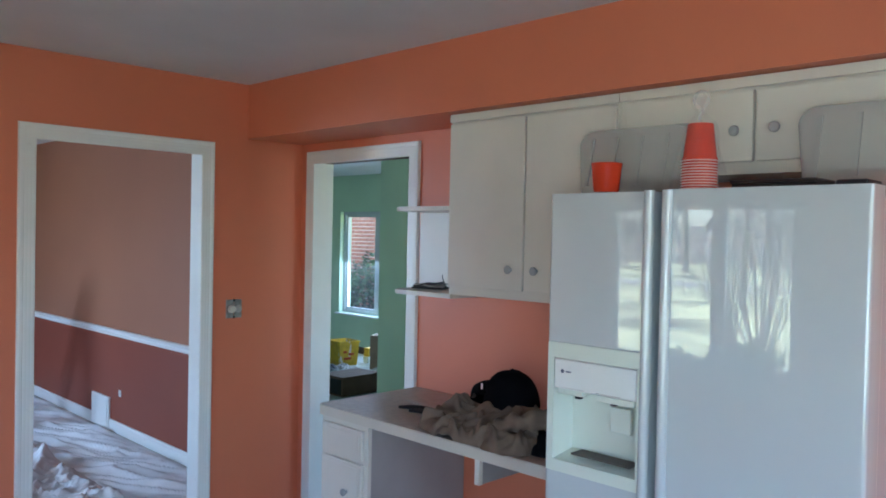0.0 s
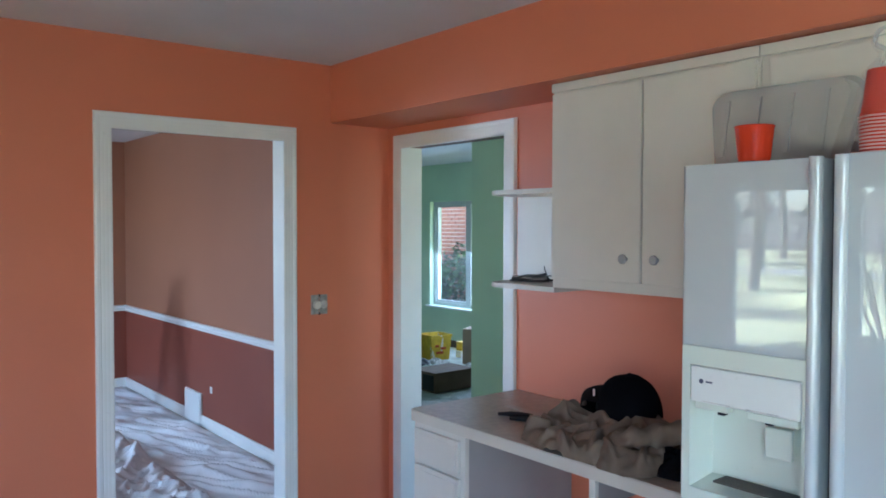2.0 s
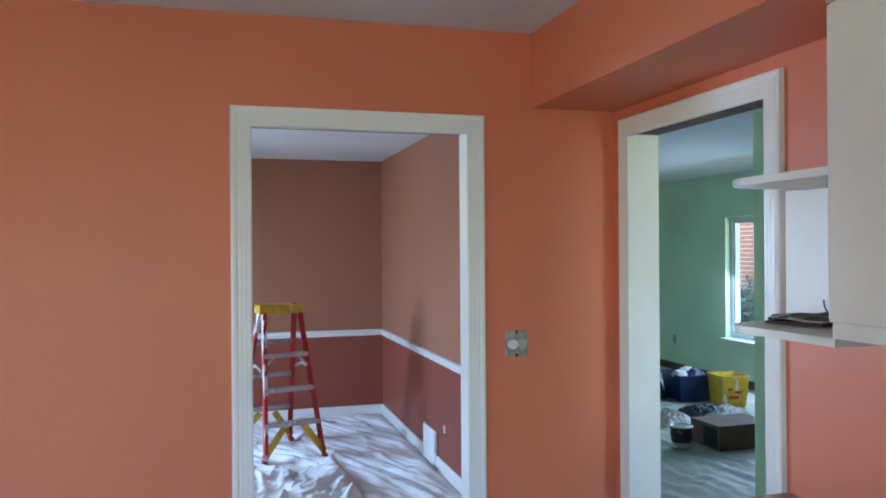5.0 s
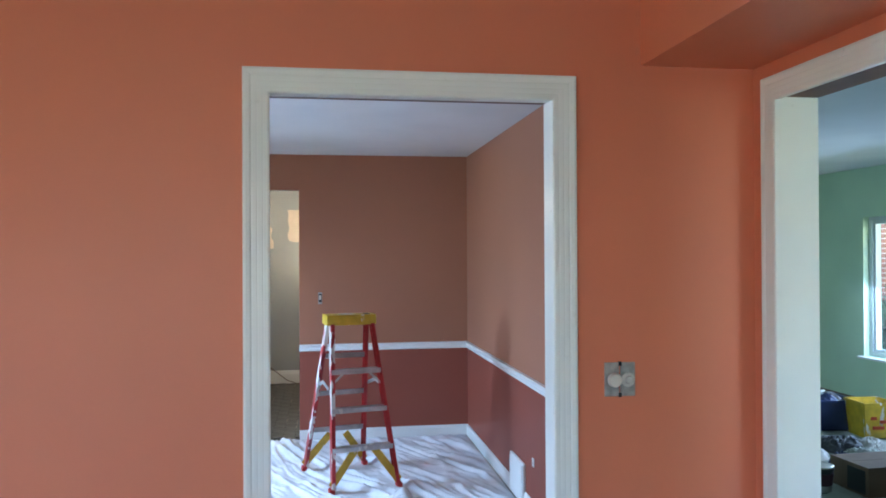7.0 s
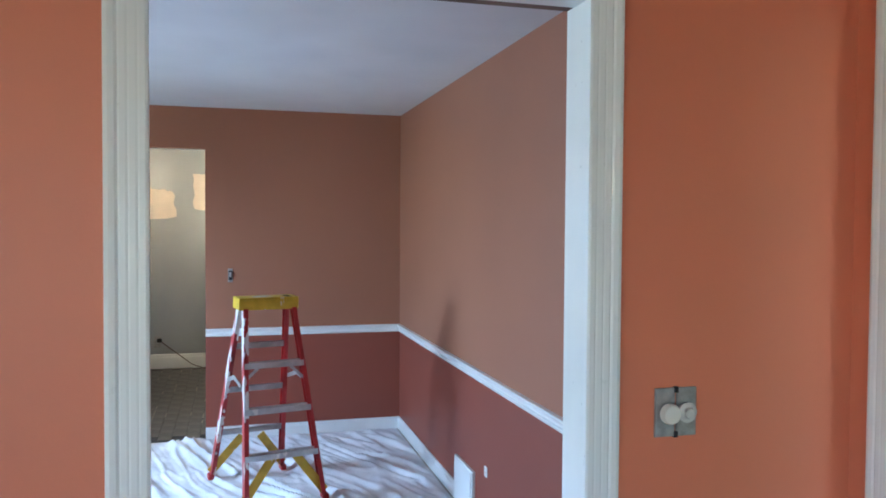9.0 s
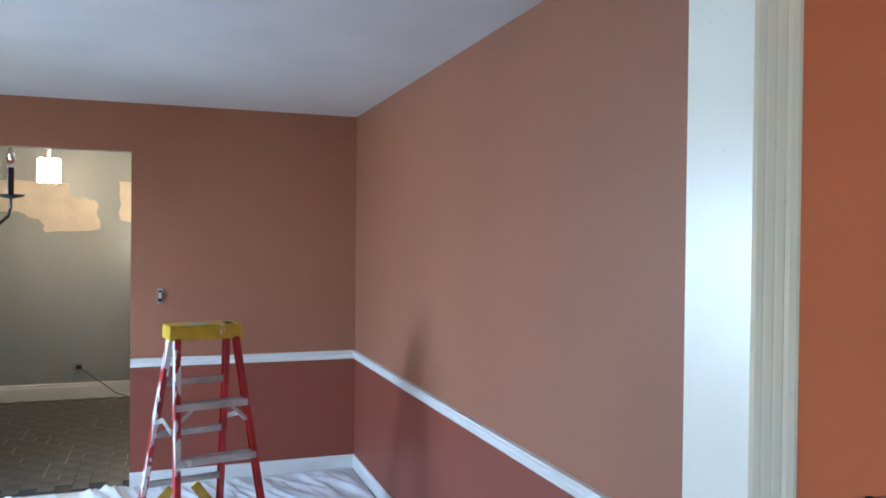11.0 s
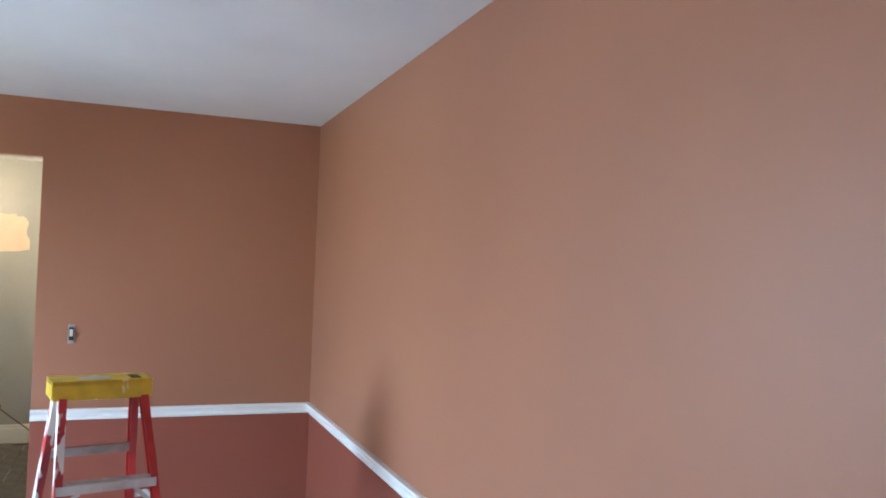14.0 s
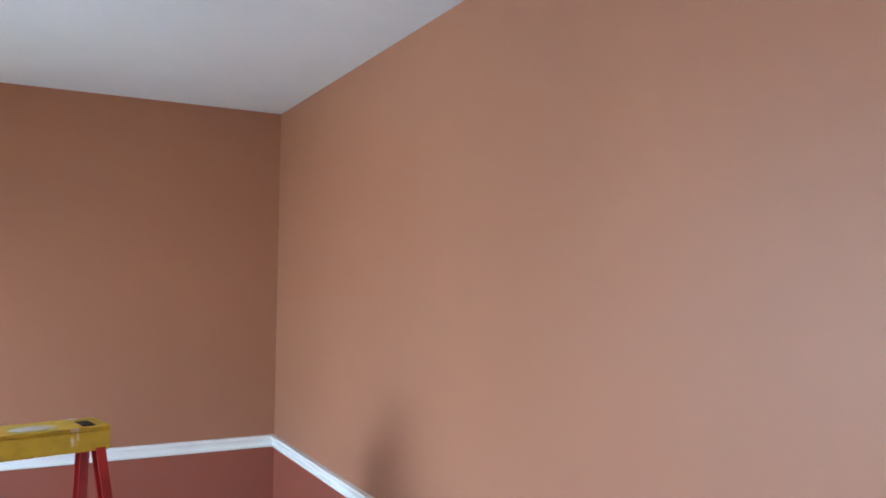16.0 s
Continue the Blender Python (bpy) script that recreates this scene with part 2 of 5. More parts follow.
structure("wall_east_green_room", wall_boxes("y", -3, GN, GX, GX + 0.2, 0, H, [GW]), GREEN, "soft green painted wall with a wide window", "wall")
structure("wall_north_green_room", boxes((0.12, GX, GN, GN + 0.1, 0, H)), GREEN, "soft green painted end wall", "wall")
# unseen hole cut only for the passage fill lamp
structure("wall_south_green_room", wall_boxes("x", 0.12, GX, -3.1, -3, 0, H, [(0.28, 1.12, 0.55, 2.1)]), GREEN, "soft green painted end wall", "wall")
structure("wall_partition_green_room", boxes((1.31, 1.43, -3, 0.831, 0, H)), GREEN, "soft green painted partition end", "wall")

# ---- outside ----
structure("ground", boxes((-900, 900, -900, 900, -0.9, -0.4)), GRASS, "sunlit lawn round the house", "ground")

# ---- trim ----
FLUTED = [(0.0, 0.0), (0.0, 0.013), (0.005, 0.0155), (0.014, 0.0155), (0.017, 0.0150), (0.021, 0.0155), (0.030, 0.0155), (0.033, 0.0150), (0.037, 0.0155),
          (0.046, 0.0155), (0.049, 0.0148), (0.054, 0.017), (0.064, 0.018), (0.071, 0.016), (0.074, 0.0)]
RAW_WOOD = material("raw_brown_wood", (0.16, 0.09, 0.06), 0.7, vary=0.2, scale=6)


def casing(name, a0, a1, top, place, label):
    """Mitred fluted casing round three sides of an opening; place(across, out, up)."""
    w = 0.074
    ob = thing(name, (0, 0, 0), label, "door frame")
    ob["kind"] = "structure"
    k = len(FLUTED)
    for side, s in (("side_casing", 0), ("side_casing", 1), ("head_casing", 2)):
        bm = bmesh.new()
        va, vb = [], []
        for u, v in FLUTED:
            if s == 0:
                p, q = (a0 - u, v, 0), (a0 - u, v, top + u)
            elif s == 1:
                p, q = (a1 + u, v, 0), (a1 + u, v, top + u)
            else:
                p, q = (a0 - u, v, top + u), (a1 + u, v, top + u)
            va.append(bm.verts.new(place(*p)))
            vb.append(bm.verts.new(place(*q)))
        for i in range(k):
            bm.faces.new((va[i], va[(i + 1) % k], vb[(i + 1) % k], vb[i]))
        bm.faces.new(va), bm.faces.new(vb)
        part(side, bm, TRIM, ob)
    return ob


d1 = casing("door_frame_1", DX0, DX1, DZ, lambda a, o, z: (a, -o, z), "white fluted wooden casing of the dining room doorway")
part("jamb", boxes((DX0 - 0.029, DX0 - 0.025, 0.0, 0.132, 0, DZ + 0.018)), TRIM, d1)
part("jamb", boxes((DX1 + 0.015, DX1 + 0.019, 0.0, 0.132, 0, DZ + 0.018)), TRIM, d1)
part("head_jamb", boxes((DX0 - 0.025, DX1 + 0.015, 0.0, 0.096, DZ + 0.012, DZ + 0.026)), TRIM, d1)
part("head_stop", boxes((DX0 - 0.025, DX1 + 0.015, 0.0965, 0.132, DZ + 0.014, DZ + 0.026)), RAW_WOOD, d1, "unpainted dark head board")
d2 = casing("door_frame_2", GY0, GY1, GZ, lambda a, o, z: (-o, a, z), "white fluted wooden casing of the green room doorway")
part("jamb", boxes((0.0, 0.124, GY0 - 0.006, GY0 - 0.002, 0, GZ + 0.008)), TRIM, d2)
part("jamb", boxes((0.0, 0.124, GY1 + 0.002, GY1 + 0.006, 0, GZ + 0.008)), TRIM, d2)
part("head_jamb", boxes((0.0, 0.124, GY0 - 0.006, GY1 + 0.006, GZ + 0.008, GZ + 0.016)), RAW_WOOD, d2, "unpainted dark head board")

CHAIR = [(0, 0.0), (0.012, 0.0), (0.017, 0.008), (0.017, 0.016), (0.011, 0.022), (0.013, 0.034), (0.022, 0.042), (0.026, 0.050), (0.024, 0.058), (0, 0.058)]
BASE = [(0, 0), (0.014, 0), (0.014, 0.070), (0.010, 0.078), (0.011, 0.086), (0.006, 0.092), (0, 0.092)]
for nm, prof, z in (("chair_rail", CHAIR, 0.762), ("baseboard", BASE, 0.0)):
    lab = "white moulded chair rail" if nm == "chair_rail" else "white moulded baseboard"
    structure(nm + "_east", extrude(prof, lambda u, v, s: (DE - u, s, z + v + (0.0048 * (DN - s) if nm == "chair_rail" else 0)), 0.128, DN), TRIM, lab + " along the long dining wall", "moulding")
    structure(nm + "_north", extrude(prof, lambda u, v, s: (s, DN - u, z + v), OX1, DE - 0.001), TRIM, lab + " between corner and opening", "moulding")
    structure(nm + "_north_far", extrude(prof, lambda u, v, s: (s, DN - u, z + v), DW, OX0), TRIM, lab + " beyond the opening", "moulding")
structure("baseboard_hall", extrude(BASE, lambda u, v, s: (s, HN - u * 1.2, v * 1.75 - 0.006), -4.2, -0.9), TRIM, "white hall baseboard", "moulding")

# ---- kitchen cabinets ----
KNOB_METAL = material("satin_nickel", (0.50, 0.51, 0.50), 0.25, metal=0.25, vary=0.05)


def knob(parent, x, y, z, r=0.016):
    """A round nickel knob on a short neck that points to -x."""
    m = pose(x, y, z, 0, -90, 0)
    return part("knob", lathe([(0.007, 0), (0.006, 0.010), (r * 0.8, 0.013), (r, 0.018), (r, 0.023), (r * 0.82, 0.026), (r * 0.78, 0.0255), (0.0, 0.0265)], 18, m), KNOB_METAL, parent, "", True)


def wall_cabinet(y0, y1, z0, z1, doors, label, knobs):
    ob = thing("wall_cabinet", (0, 0, 0), label, "cabinet", "wall cabinets over the desk and refrigerator")
    part("body", boxes((-0.296, -0.002, y0, y1, z0, z1)), CABINET, ob)
    part("top_trim", bevelled(-0.310, -0.298, y0, y1, z1 - 0.035, z1 - 0.002, 0.003), CABINET, ob)
    for (a, b, p, q), (ky, kz) in zip(doors, knobs):
        d = part("door", bevelled(-0.316, -0.2965, a, b, p, q, 0.004), CABINET, ob)
        knob(d, -0.316, ky, kz)
    return ob


wall_cabinet(-2.318, -1.505, 1.392, 2.143, [(-1.912, -1.514, 1.428, 2.100), (-2.310, -1.920, 1.428, 2.100)],
             "cream painted wall cabinet with two plain doors", [(-1.856, 1.510), (-1.981, 1.510)])
wall_cabinet(-3.42, -2.320, 1.845, 2.143, [(-2.790, -2.352, 1.882, 2.098), (-3.260, -2.800, 1.882, 2.098)],
             "low cream wall cabinet above the refrigerator", [(-2.741, 1.975), (-2.864, 1.977)])


def corner_shelf(z, label):
    """A board that rounds off towards the doorway."""
    bm = bmesh.new()
    pts = [(-0.002, -1.504), (-0.290, -1.504), (-0.290, -1.190)]
    for i in range(1, 9):
        a = i / 8 * math.pi / 2
        pts.append((-0.205 - 0.085 * math.cos(a), -1.190 + 0.085 * math.sin(a)))
    pts.append((-0.022, -1.085))
    pts.append((-0.002, -1.085))
    lo, hi = [bm.verts.new((x, y, z)) for x, y in pts], [bm.verts.new((x, y, z + 0.019)) for x, y in pts]
    for i in range(len(pts)):
        j = (i + 1) % len(pts)
        bm.faces.new((lo[i], lo[j], hi[j], hi[i]))
    bm.faces.new(lo), bm.faces.new(hi)
    bmesh.ops.bevel(bm, geom=[e for e in bm.edges if abs(e.verts[0].co.z - e.verts[1].co.z) < 1e-5], offset=0.003, segments=2, affect="EDGES")
    return part("shelf_board", bm, CABINET, shelf_unit, label)


shelf_unit = thing("wall_shelf", (0, 0, 0), "small open white shelf unit beside the wall cabinet", "shelf")
part("back_panel", boxes((-0.012, -0.002, -1.504, -1.020, 1.39, 1.745)), CABINET, shelf_unit, "plain white back panel")
corner_shelf(1.744, "")
corner_shelf(1.371, "")

# ---- desk ----
desk = thing("desk", (0, 0, 0), "built-in white desk with a tan laminate top", "desk")
LAM_EDGE = material("cream_edge_band", (0.66, 0.60, 0.51), 0.4, vary=0.05)


def desk_top():
    bm = bmesh.new()
    pts = [(-0.002, -1.012), (-0.575, -1.012)]
    for i in range(1, 7):
        a = i / 6 * math.pi / 2
        pts.append((-0.575 - 0.028 * math.sin(a), -1.040 + 0.028 * math.cos(a)))
    pts += [(-0.603, -2.372), (-0.002, -2.372)]
    lo, hi = [bm.verts.new((x, y, 0.848)) for x, y in pts], [bm.verts.new((x, y, 0.890)) for x, y in pts]
    for i in range(len(pts)):
        j = (i + 1) % len(pts)
        bm.faces.new((lo[i], lo[j], hi[j], hi[i]))
    bm.faces.new(lo), bm.faces.new(hi)
    bmesh.ops.bevel(bm, geom=[e for e in bm.edges if e.verts[0].co.z > 0.88 and e.verts[1].co.z > 0.88], offset=0.003, segments=2, affect="EDGES")
    top = part("desk_top", bm, LAMINATE, desk, "tan speckled laminate top with cream edge")
    top.data.materials.append(LAM_EDGE)
    for p in top.data.polygons:
        if abs(p.normal.z) < 0.6:
            p.material_index = 1


desk_top()
# desk sides: darker and greyer than the cream fronts
TAUPE = material("taupe_side", (0.40, 0.355, 0.335), 0.5, vary=0.06, scale=3)
unit = part("drawer_unit", boxes((-0.563, -0.002, -1.338, -1.030, 0.09, 0.847)), TAUPE, desk, "taupe side panels, darker than the cream front")
part("face_frame", wall_boxes("y", -1.339, -1.029, -0.583, -0.5635, 0.09, 0.847), CABINET, unit, "white face frame")
part("plinth", boxes((-0.53, -0.002, -1.338, -1.030, 0, 0.0895)), CABINET, desk)


def panelled(y0, y1, z0, z1):
    """A drawer or door front with a shallow raised field."""
    bm = bevelled(-0.601, -0.584, y0, y1, z0, z1, 0.004)
    box(bm, -0.6035, -0.6008, y0 + 0.018, y1 - 0.018, z0 + 0.018, z1 - 0.018)
    return bm


part("drawer_front", panelled(-1.318, -1.048, 0.698, 0.822), CABINET, desk)
dd = part("door", panelled(-1.318, -1.048, 0.115, 0.680), CABINET, desk)
hang = part("hanging_panel", boxes((-0.565, -0.002, -1.955, -1.935, 0.752, 0.847)), TAUPE, desk, "taupe hanging panel, darker than its front edge")
part("edge_strip", bevelled(-0.585, -0.5655, -1.957, -1.933, 0.750, 0.847, 0.003), CABINET, hang, "white front edge")
knob(dd, -0.6036, -1.229, 0.555, 0.015)

# ---- refrigerator ----
fridge = thing("refrigerator", (0, 0, 0), "white glossy side-by-side refrigerator with ice dispenser", "refrigerator")
part("body", bevelled(-0.675, -0.06, -3.255, -2.382, 0.02, 1.752, 0.006), FRIDGE, fridge)
part("toe_grille", boxes((-0.672, -0.66, -3.25, -2.39, 0.0, 0.10)), DARK, fridge)
FX0, FX1 = -0.762, -0.682


def rounded_door(y0, y1, z0, z1, r, hole=None):
    """A door slab whose front bulges slightly, with rounded vertical edges; hole: (y0, y1, z0, z1) cut through."""
    bm = bmesh.new()
    n = 24
    cols = sorted({round(y0 + (y1 - y0) * i / n, 5) for i in range(n + 1)} | {y0 + r * 0.1, y0 + r * 0.3, y0 + r * 0.6, y0 + r, y1 - r * 0.1, y1 - r * 0.3, y1 - r * 0.6, y1 - r} | ({hole[0], hole[1]} if hole else set()))
    rows = sorted({z0, z0 + 0.006, z1 - 0.006, z1} | ({hole[2], hole[3]} if hole else set()))

    def front(y, z):
        d = min(y - y0, y1 - y)
        e = max(0.0, 1 - d / r)
        bulge = 0.0003 * (1 - ((y - (y0 + y1) / 2) / ((y1 - y0) / 2)) ** 2)
        return FX0 + r * (1 - math.sqrt(max(0, 1 - e * e))) - bulge
    grid = [[bm.verts.new((front(y, z), y, z)) for z in rows] for y in cols]
    back = [[bm.verts.new((FX1, y, z)) for z in (z0, z1)] for y in cols]
    for i in range(len(cols) - 1):
        for j in range(len(rows) - 1):
            if hole and cols[i] >= hole[0] - 1e-6 and cols[i + 1] <= hole[1] + 1e-6 and rows[j] >= hole[2] - 1e-6 and rows[j + 1] <= hole[3] + 1e-6:
                continue
            bm.faces.new((grid[i][j], grid[i + 1][j], grid[i + 1][j + 1], grid[i][j + 1]))
        bm.faces.new((grid[i][0], grid[i + 1][0], back[i + 1][0], back[i][0]))
        bm.faces.new((grid[i][-1], grid[i + 1][-1], back[i + 1][1], back[i][1]))
        bm.faces.new((back[i][0], back[i + 1][0], back[i + 1][1], back[i][1]))
    for i in (0, -1):
        bm.faces.new([*grid[i], back[i][1], back[i][0]])
    return bm


NICHE = (-2.690, -2.412, 0.985, 1.285)
left = part("freezer_door", rounded_door(-2.715, -2.377, 0.11, 1.768, 0.012, NICHE), FRIDGE, fridge, "", True)
right = part("fridge_door", rounded_door(-3.258, -2.752, 0.11, 1.772, 0.010), FRIDGE, fridge, "", True)
part("door_gap", boxes((-0.70, -0.69, -2.752, -2.715, 0.11, 1.765)), DARK, fridge)
for door, y in ((left, -2.709), (right, -2.763)):
    bm = bmesh.new()
    pr = [(0.0, 0.013), (-0.014, 0.013), (-0.021, 0.009), (-0.024, 0.0), (-0.021, -0.009), (-0.014, -0.013), (0.0, -0.013)]
    va = [bm.verts.new((FX0 + 0.006 + u, y + v, 0.16)) for u, v in pr]
    vb = [bm.verts.new((FX0 + 0.006 + u, y + v, 1.770)) for u, v in pr]
    for i in range(len(pr)):
        j = (i + 1) % len(pr)
        bm.faces.new((va[i], va[j], vb[j], vb[i]))
    bm.faces.new(va), bm.faces.new(vb)
    part("handle", bm, FRIDGE, door, "full-height white bar handle", True)
# dispenser: surround, recess, control panel, levers, drip grille
y0, y1, z0, z1 = NICHE
FZ = -0.772


def recess():
    bm = bmesh.new()
    front = [(y0, z0), (y1, z0), (y1, z1), (y0, z1)]
    r1 = [bm.verts.new((-0.766, y, z)) for y, z in front]
    r2 = [bm.verts.new((-0.690, y + (0.012 if y == y0 else -0.012), z + (0.02 if z == z0 else -0.01))) for y, z in front]
    for i in range(4):
        bm.faces.new((r1[i], r1[(i + 1) % 4], r2[(i + 1) % 4], r2[i]))
    bm.faces.new(r2)
    return bm


disp = part("dispenser", recess(), FRIDGE_CREAM, fridge, "recessed cream water and ice dispenser")
sur = bmesh.new()
for b in ((y0 - 0.022, y0, z0 - 0.035, z1 + 0.045), (y1, y1 + 0.022, z0 - 0.035, z1 + 0.045), (y0, y1, z1, z1 + 0.045), (y0, y1, z0 - 0.035, z0)):
    box(sur, FZ, -0.760, *b)
part("surround", sur, FRIDGE_CREAM, disp)
part("control_panel", bevelled(-0.7735, -0.738, y0 + 0.003, y1 - 0.003, 1.196, 1.283, 0.004), TRIM, disp, "white control panel")
PRINT = material("grey_blue_print", (0.10, 0.11, 0.17), 0.5, vary=0.05)
part("panel_logo", lathe([(0.006, 0), (0.006, 0.0008), (0.0, 0.0009)], 12, pose(-0.7736, -2.444, 1.248, 0, -90, 0)), PRINT, disp, "small round dark emblem")
part("panel_marking", boxes((-0.7742, -0.7736, -2.474, -2.456, 1.246, 1.250)), PRINT, disp)
part("panel_marking", boxes((-0.7742, -0.7736, -2.520, -2.450, 1.1995, 1.2015)), ALU, disp)
part("panel_marking", boxes((-0.7742, -0.7736, -2.640, -2.560, 1.1995, 1.2015)), ALU, disp)
part("lever", bevelled(-0.770, -0.742, -2.510, -2.425, 1.180, 1.198, 0.003), FRIDGE_CREAM, disp)
part("lever", bevelled(-0.770, -0.742, -2.680, -2.560, 1.177, 1.195, 0.003), FRIDGE_CREAM, disp)
for ly in (-2.492, -2.612):
    part("nozzle", bevelled(-0.766, -0.748, ly - 0.009, ly + 0.009, 1.172, 1.190, 0.003), DARK, disp)
part("paddle", bevelled(-0.735, -0.722, -2.650, -2.585, 1.09, 1.162, 0.004), FRIDGE_CREAM, disp)
grill = bmesh.new()
for i in range(12):
    box(grill, -0.760 + i * 0.005, -0.7575 + i * 0.005, -2.665, -2.470, 1.006, 1.011)
part("drip_grille", grill, material("brown_grey_plastic", (0.10, 0.085, 0.07), 0.5), disp)
part("hinge_cover", bevelled(-0.74, -0.64, -3.24, -3.17, 1.753, 1.785, 0.006), DARK, fridge)

# ---- on top of the refrigerator ----
CUP_RED = material("red_plastic_cup", (0.62, 0.05, 0.015), 0.08, vary=0.05)
CUP_RIM = material("white_cup_rim", (0.74, 0.52, 0.48), 0.3, vary=0.02)
SMOKY = bpy.data.materials.new("smoky_clear_plastic")
SMOKY.use_nodes = True
sb = SMOKY.node_tree.nodes["Principled BSDF"]
sb.inputs["Base Color"].default_value = (0.56, 0.55, 0.53, 1)
sb.inputs["Roughness"].default_value = 0.3
sb.inputs["Alpha"].default_value = 0.45
CLEAR = bpy.data.materials.new("clear_bag_film")
CLEAR.use_nodes = True
cb = CLEAR.node_tree.nodes["Principled BSDF"]
cb.inputs["Base Color"].default_value = (0.8, 0.8, 0.8, 1)
cb.inputs["Roughness"].default_value = 0.08
cb.inputs["Alpha"].default_value = 0.045
TOP = 1.7525
FT = 1.773

cup = thing("drinking_cup", (-0.700, -2.530, FT), "upright glossy red plastic party cup", "cup")
part("cup_wall", lathe([(0.0, 0.002), (0.040, 0.0), (0.043, 0.010), (0.051, 0.085), (0.0535, 0.088), (0.0515, 0.090), (0.049, 0.086), (0.041, 0.012), (0.0, 0.010)], 32), CUP_RED, cup, "", True)
stack = thing("cup_stack", (-0.695, -2.815, FT), "inverted stack of red plastic cups in a clear bag", "cups")
for i in range(11):
    z = 0.0 + i * 0.0085
    part("cup_rim", lathe([(0.053, z), (0.0555, z + 0.001), (0.0555, z + 0.0030), (0.0525, z + 0.004)], 28), CUP_RIM, stack, "", True)
    part("cup_band", lathe([(0.0525, z + 0.004), (0.0525, z + 0.0105)], 28), CUP_RED, stack, "", True)
stack.scale = (0.87, 0.87, 0.87)
cup.scale = (0.87, 0.87, 0.93)
part("top_cup", lathe([(0.0525, 0.094), (0.050, 0.10), (0.0385, 0.196), (0.037, 0.200), (0.0, 0.200)], 28), CUP_RED, stack, "", True)
bag = bmesh.new()
rings = []
for k, (r, z) in enumerate([(0.068, 0.0), (0.072, 0.03), (0.070, 0.07), (0.060, 0.11), (0.052, 0.16), (0.045, 0.20), (0.022, 0.222), (0.012, 0.236), (0.022, 0.250), (0.028, 0.268), (0.024, 0.284), (0.004, 0.292)]):
    rings.append([bag.verts.new((r * (1 + 0.16 * math.sin(5 * a + k * 1.3) + 0.08 * math.sin(9 * a - k)) * math.cos(a), r * (1 + 0.16 * math.sin(5 * a + k * 1.3)) * math.sin(a), z)) for a in [i * 2 * math.pi / 28 for i in range(28)]])
for a, b in zip(rings, rings[1:]):
    for i in range(28):
        bag.faces.new((a[i], a[(i + 1) % 28], b[(i + 1) % 28], b[i]))
part("bag", bag, CLEAR, stack, "crumpled clear plastic bag with a twisted top", True)
KNOT = CLEAR.copy()
KNOT.name = "gathered_bag_film"
KNOT.node_tree.nodes["Principled BSDF"].inputs["Alpha"].default_value = 0.2
part("bag_knot", tube([(0, 0.006 * math.sin(k), 0.205 + 0.008 * k) for k in range(6)] + [(0, 0.024 * math.cos(a), 0.275 + 0.024 * math.sin(a)) for a in [-1.2 + 0.55 * k for k in range(11)]], 0.006), KNOT, stack, "twisted loop of bag film", True)


def leaning_tray(y0, y1, h, x, label, tilt=12):
    """A translucent lidded tray that stands on its long edge and leans back."""
    ob = thing("plastic_tray", (x, (y0 + y1) / 2, TOP), label, "plastic tray", "plastic trays on the refrigerator")
    w = (y1 - y0) / 2
    m = pose(0, 0, 0, 0, tilt, 0)
    bm = bmesh.new()
    loops = []
    for dx, inset in ((0.0, 0.0), (-0.004, 0.0), (-0.006, 0.012), (-0.055, 0.020), (-0.058, 0.028)):
        r = 0.055
        pts = []
        for cy, cz, a0 in ((w - r, h - r, 0), (-w + r, h - r, 90), (-w + r, r * 0.4, 180), (w - r, r * 0.4, 270)):
            rr = r if cz > r else r * 0.4
            for i in range(7):
                a = radians(a0 + 15 * i)
                py, pz = cy + rr * math.cos(a), cz + rr * math.sin(a)
                pts.append((py * (1 - inset / w), h / 2 + (pz - h / 2) * (1 - inset / (h / 2))))
        loops.append([bm.verts.new(m @ Vector((dx, py, pz))) for py, pz in pts])
    for a, b in zip(loops, loops[1:]):
        for i in range(len(a)):
            bm.faces.new((a[i], a[(i + 1) % len(a)], b[(i + 1) % len(a)], b[i]))
    bm.faces.new(loops[-1])
    part("tray_shell", bm, SMOKY, ob, "", True)
    for i in range(4):
        yy = -w + w * 2 * (i + 0.8) / 4.6
        b2 = bmesh.new()
        box(b2, -0.0635, -0.058, yy - 0.006, yy + 0.006, 0.05, h - 0.05, m)
        part("moulded_rib", b2, SMOKY, ob)
    return ob


leaning_tray(-2.640, -2.215, 0.262, -0.40, "smoky translucent plastic tray leaning on the cabinet")
leaning_tray(-3.40, -2.940, 0.275, -0.40, "large smoky translucent plastic tray leaning on the cabinet")
flat = thing("flat_box", (-0.48, -2.97, TOP), "flat dark brown box lying on the refrigerator", "box")
WALNUT = material("dark_brown_box", (0.05, 0.035, 0.03), 0.45, vary=0.2, scale=8)
part("box_body", bevelled(-0.10, 0.10, -0.10, 0.12, 0, 0.042, 0.003), WALNUT, flat)
part("lid", bevelled(-0.104, 0.104, -0.104, 0.124, 0.0425, 0.052, 0.003), WALNUT, flat)

# ---- on the shelf and desk ----
SH = 1.3905
LEATHER = material("dark_leather", (0.035, 0.03, 0.027), 0.5, vary=0.3, scale=20)
PAPER = material("paper", (0.55, 0.52, 0.47), 0.8, vary=0.1)
BLACK_CLOTH = material("black_wool", (0.005, 0.0045, 0.006), 0.95, spec=0.1, vary=0.3, grain=700, bump=0.5)
KHAKI = material("khaki_cotton", (0.20, 0.142, 0.098), 0.9, vary=0.12, scale=14, grain=420, bump=0.4, distance=0.001)


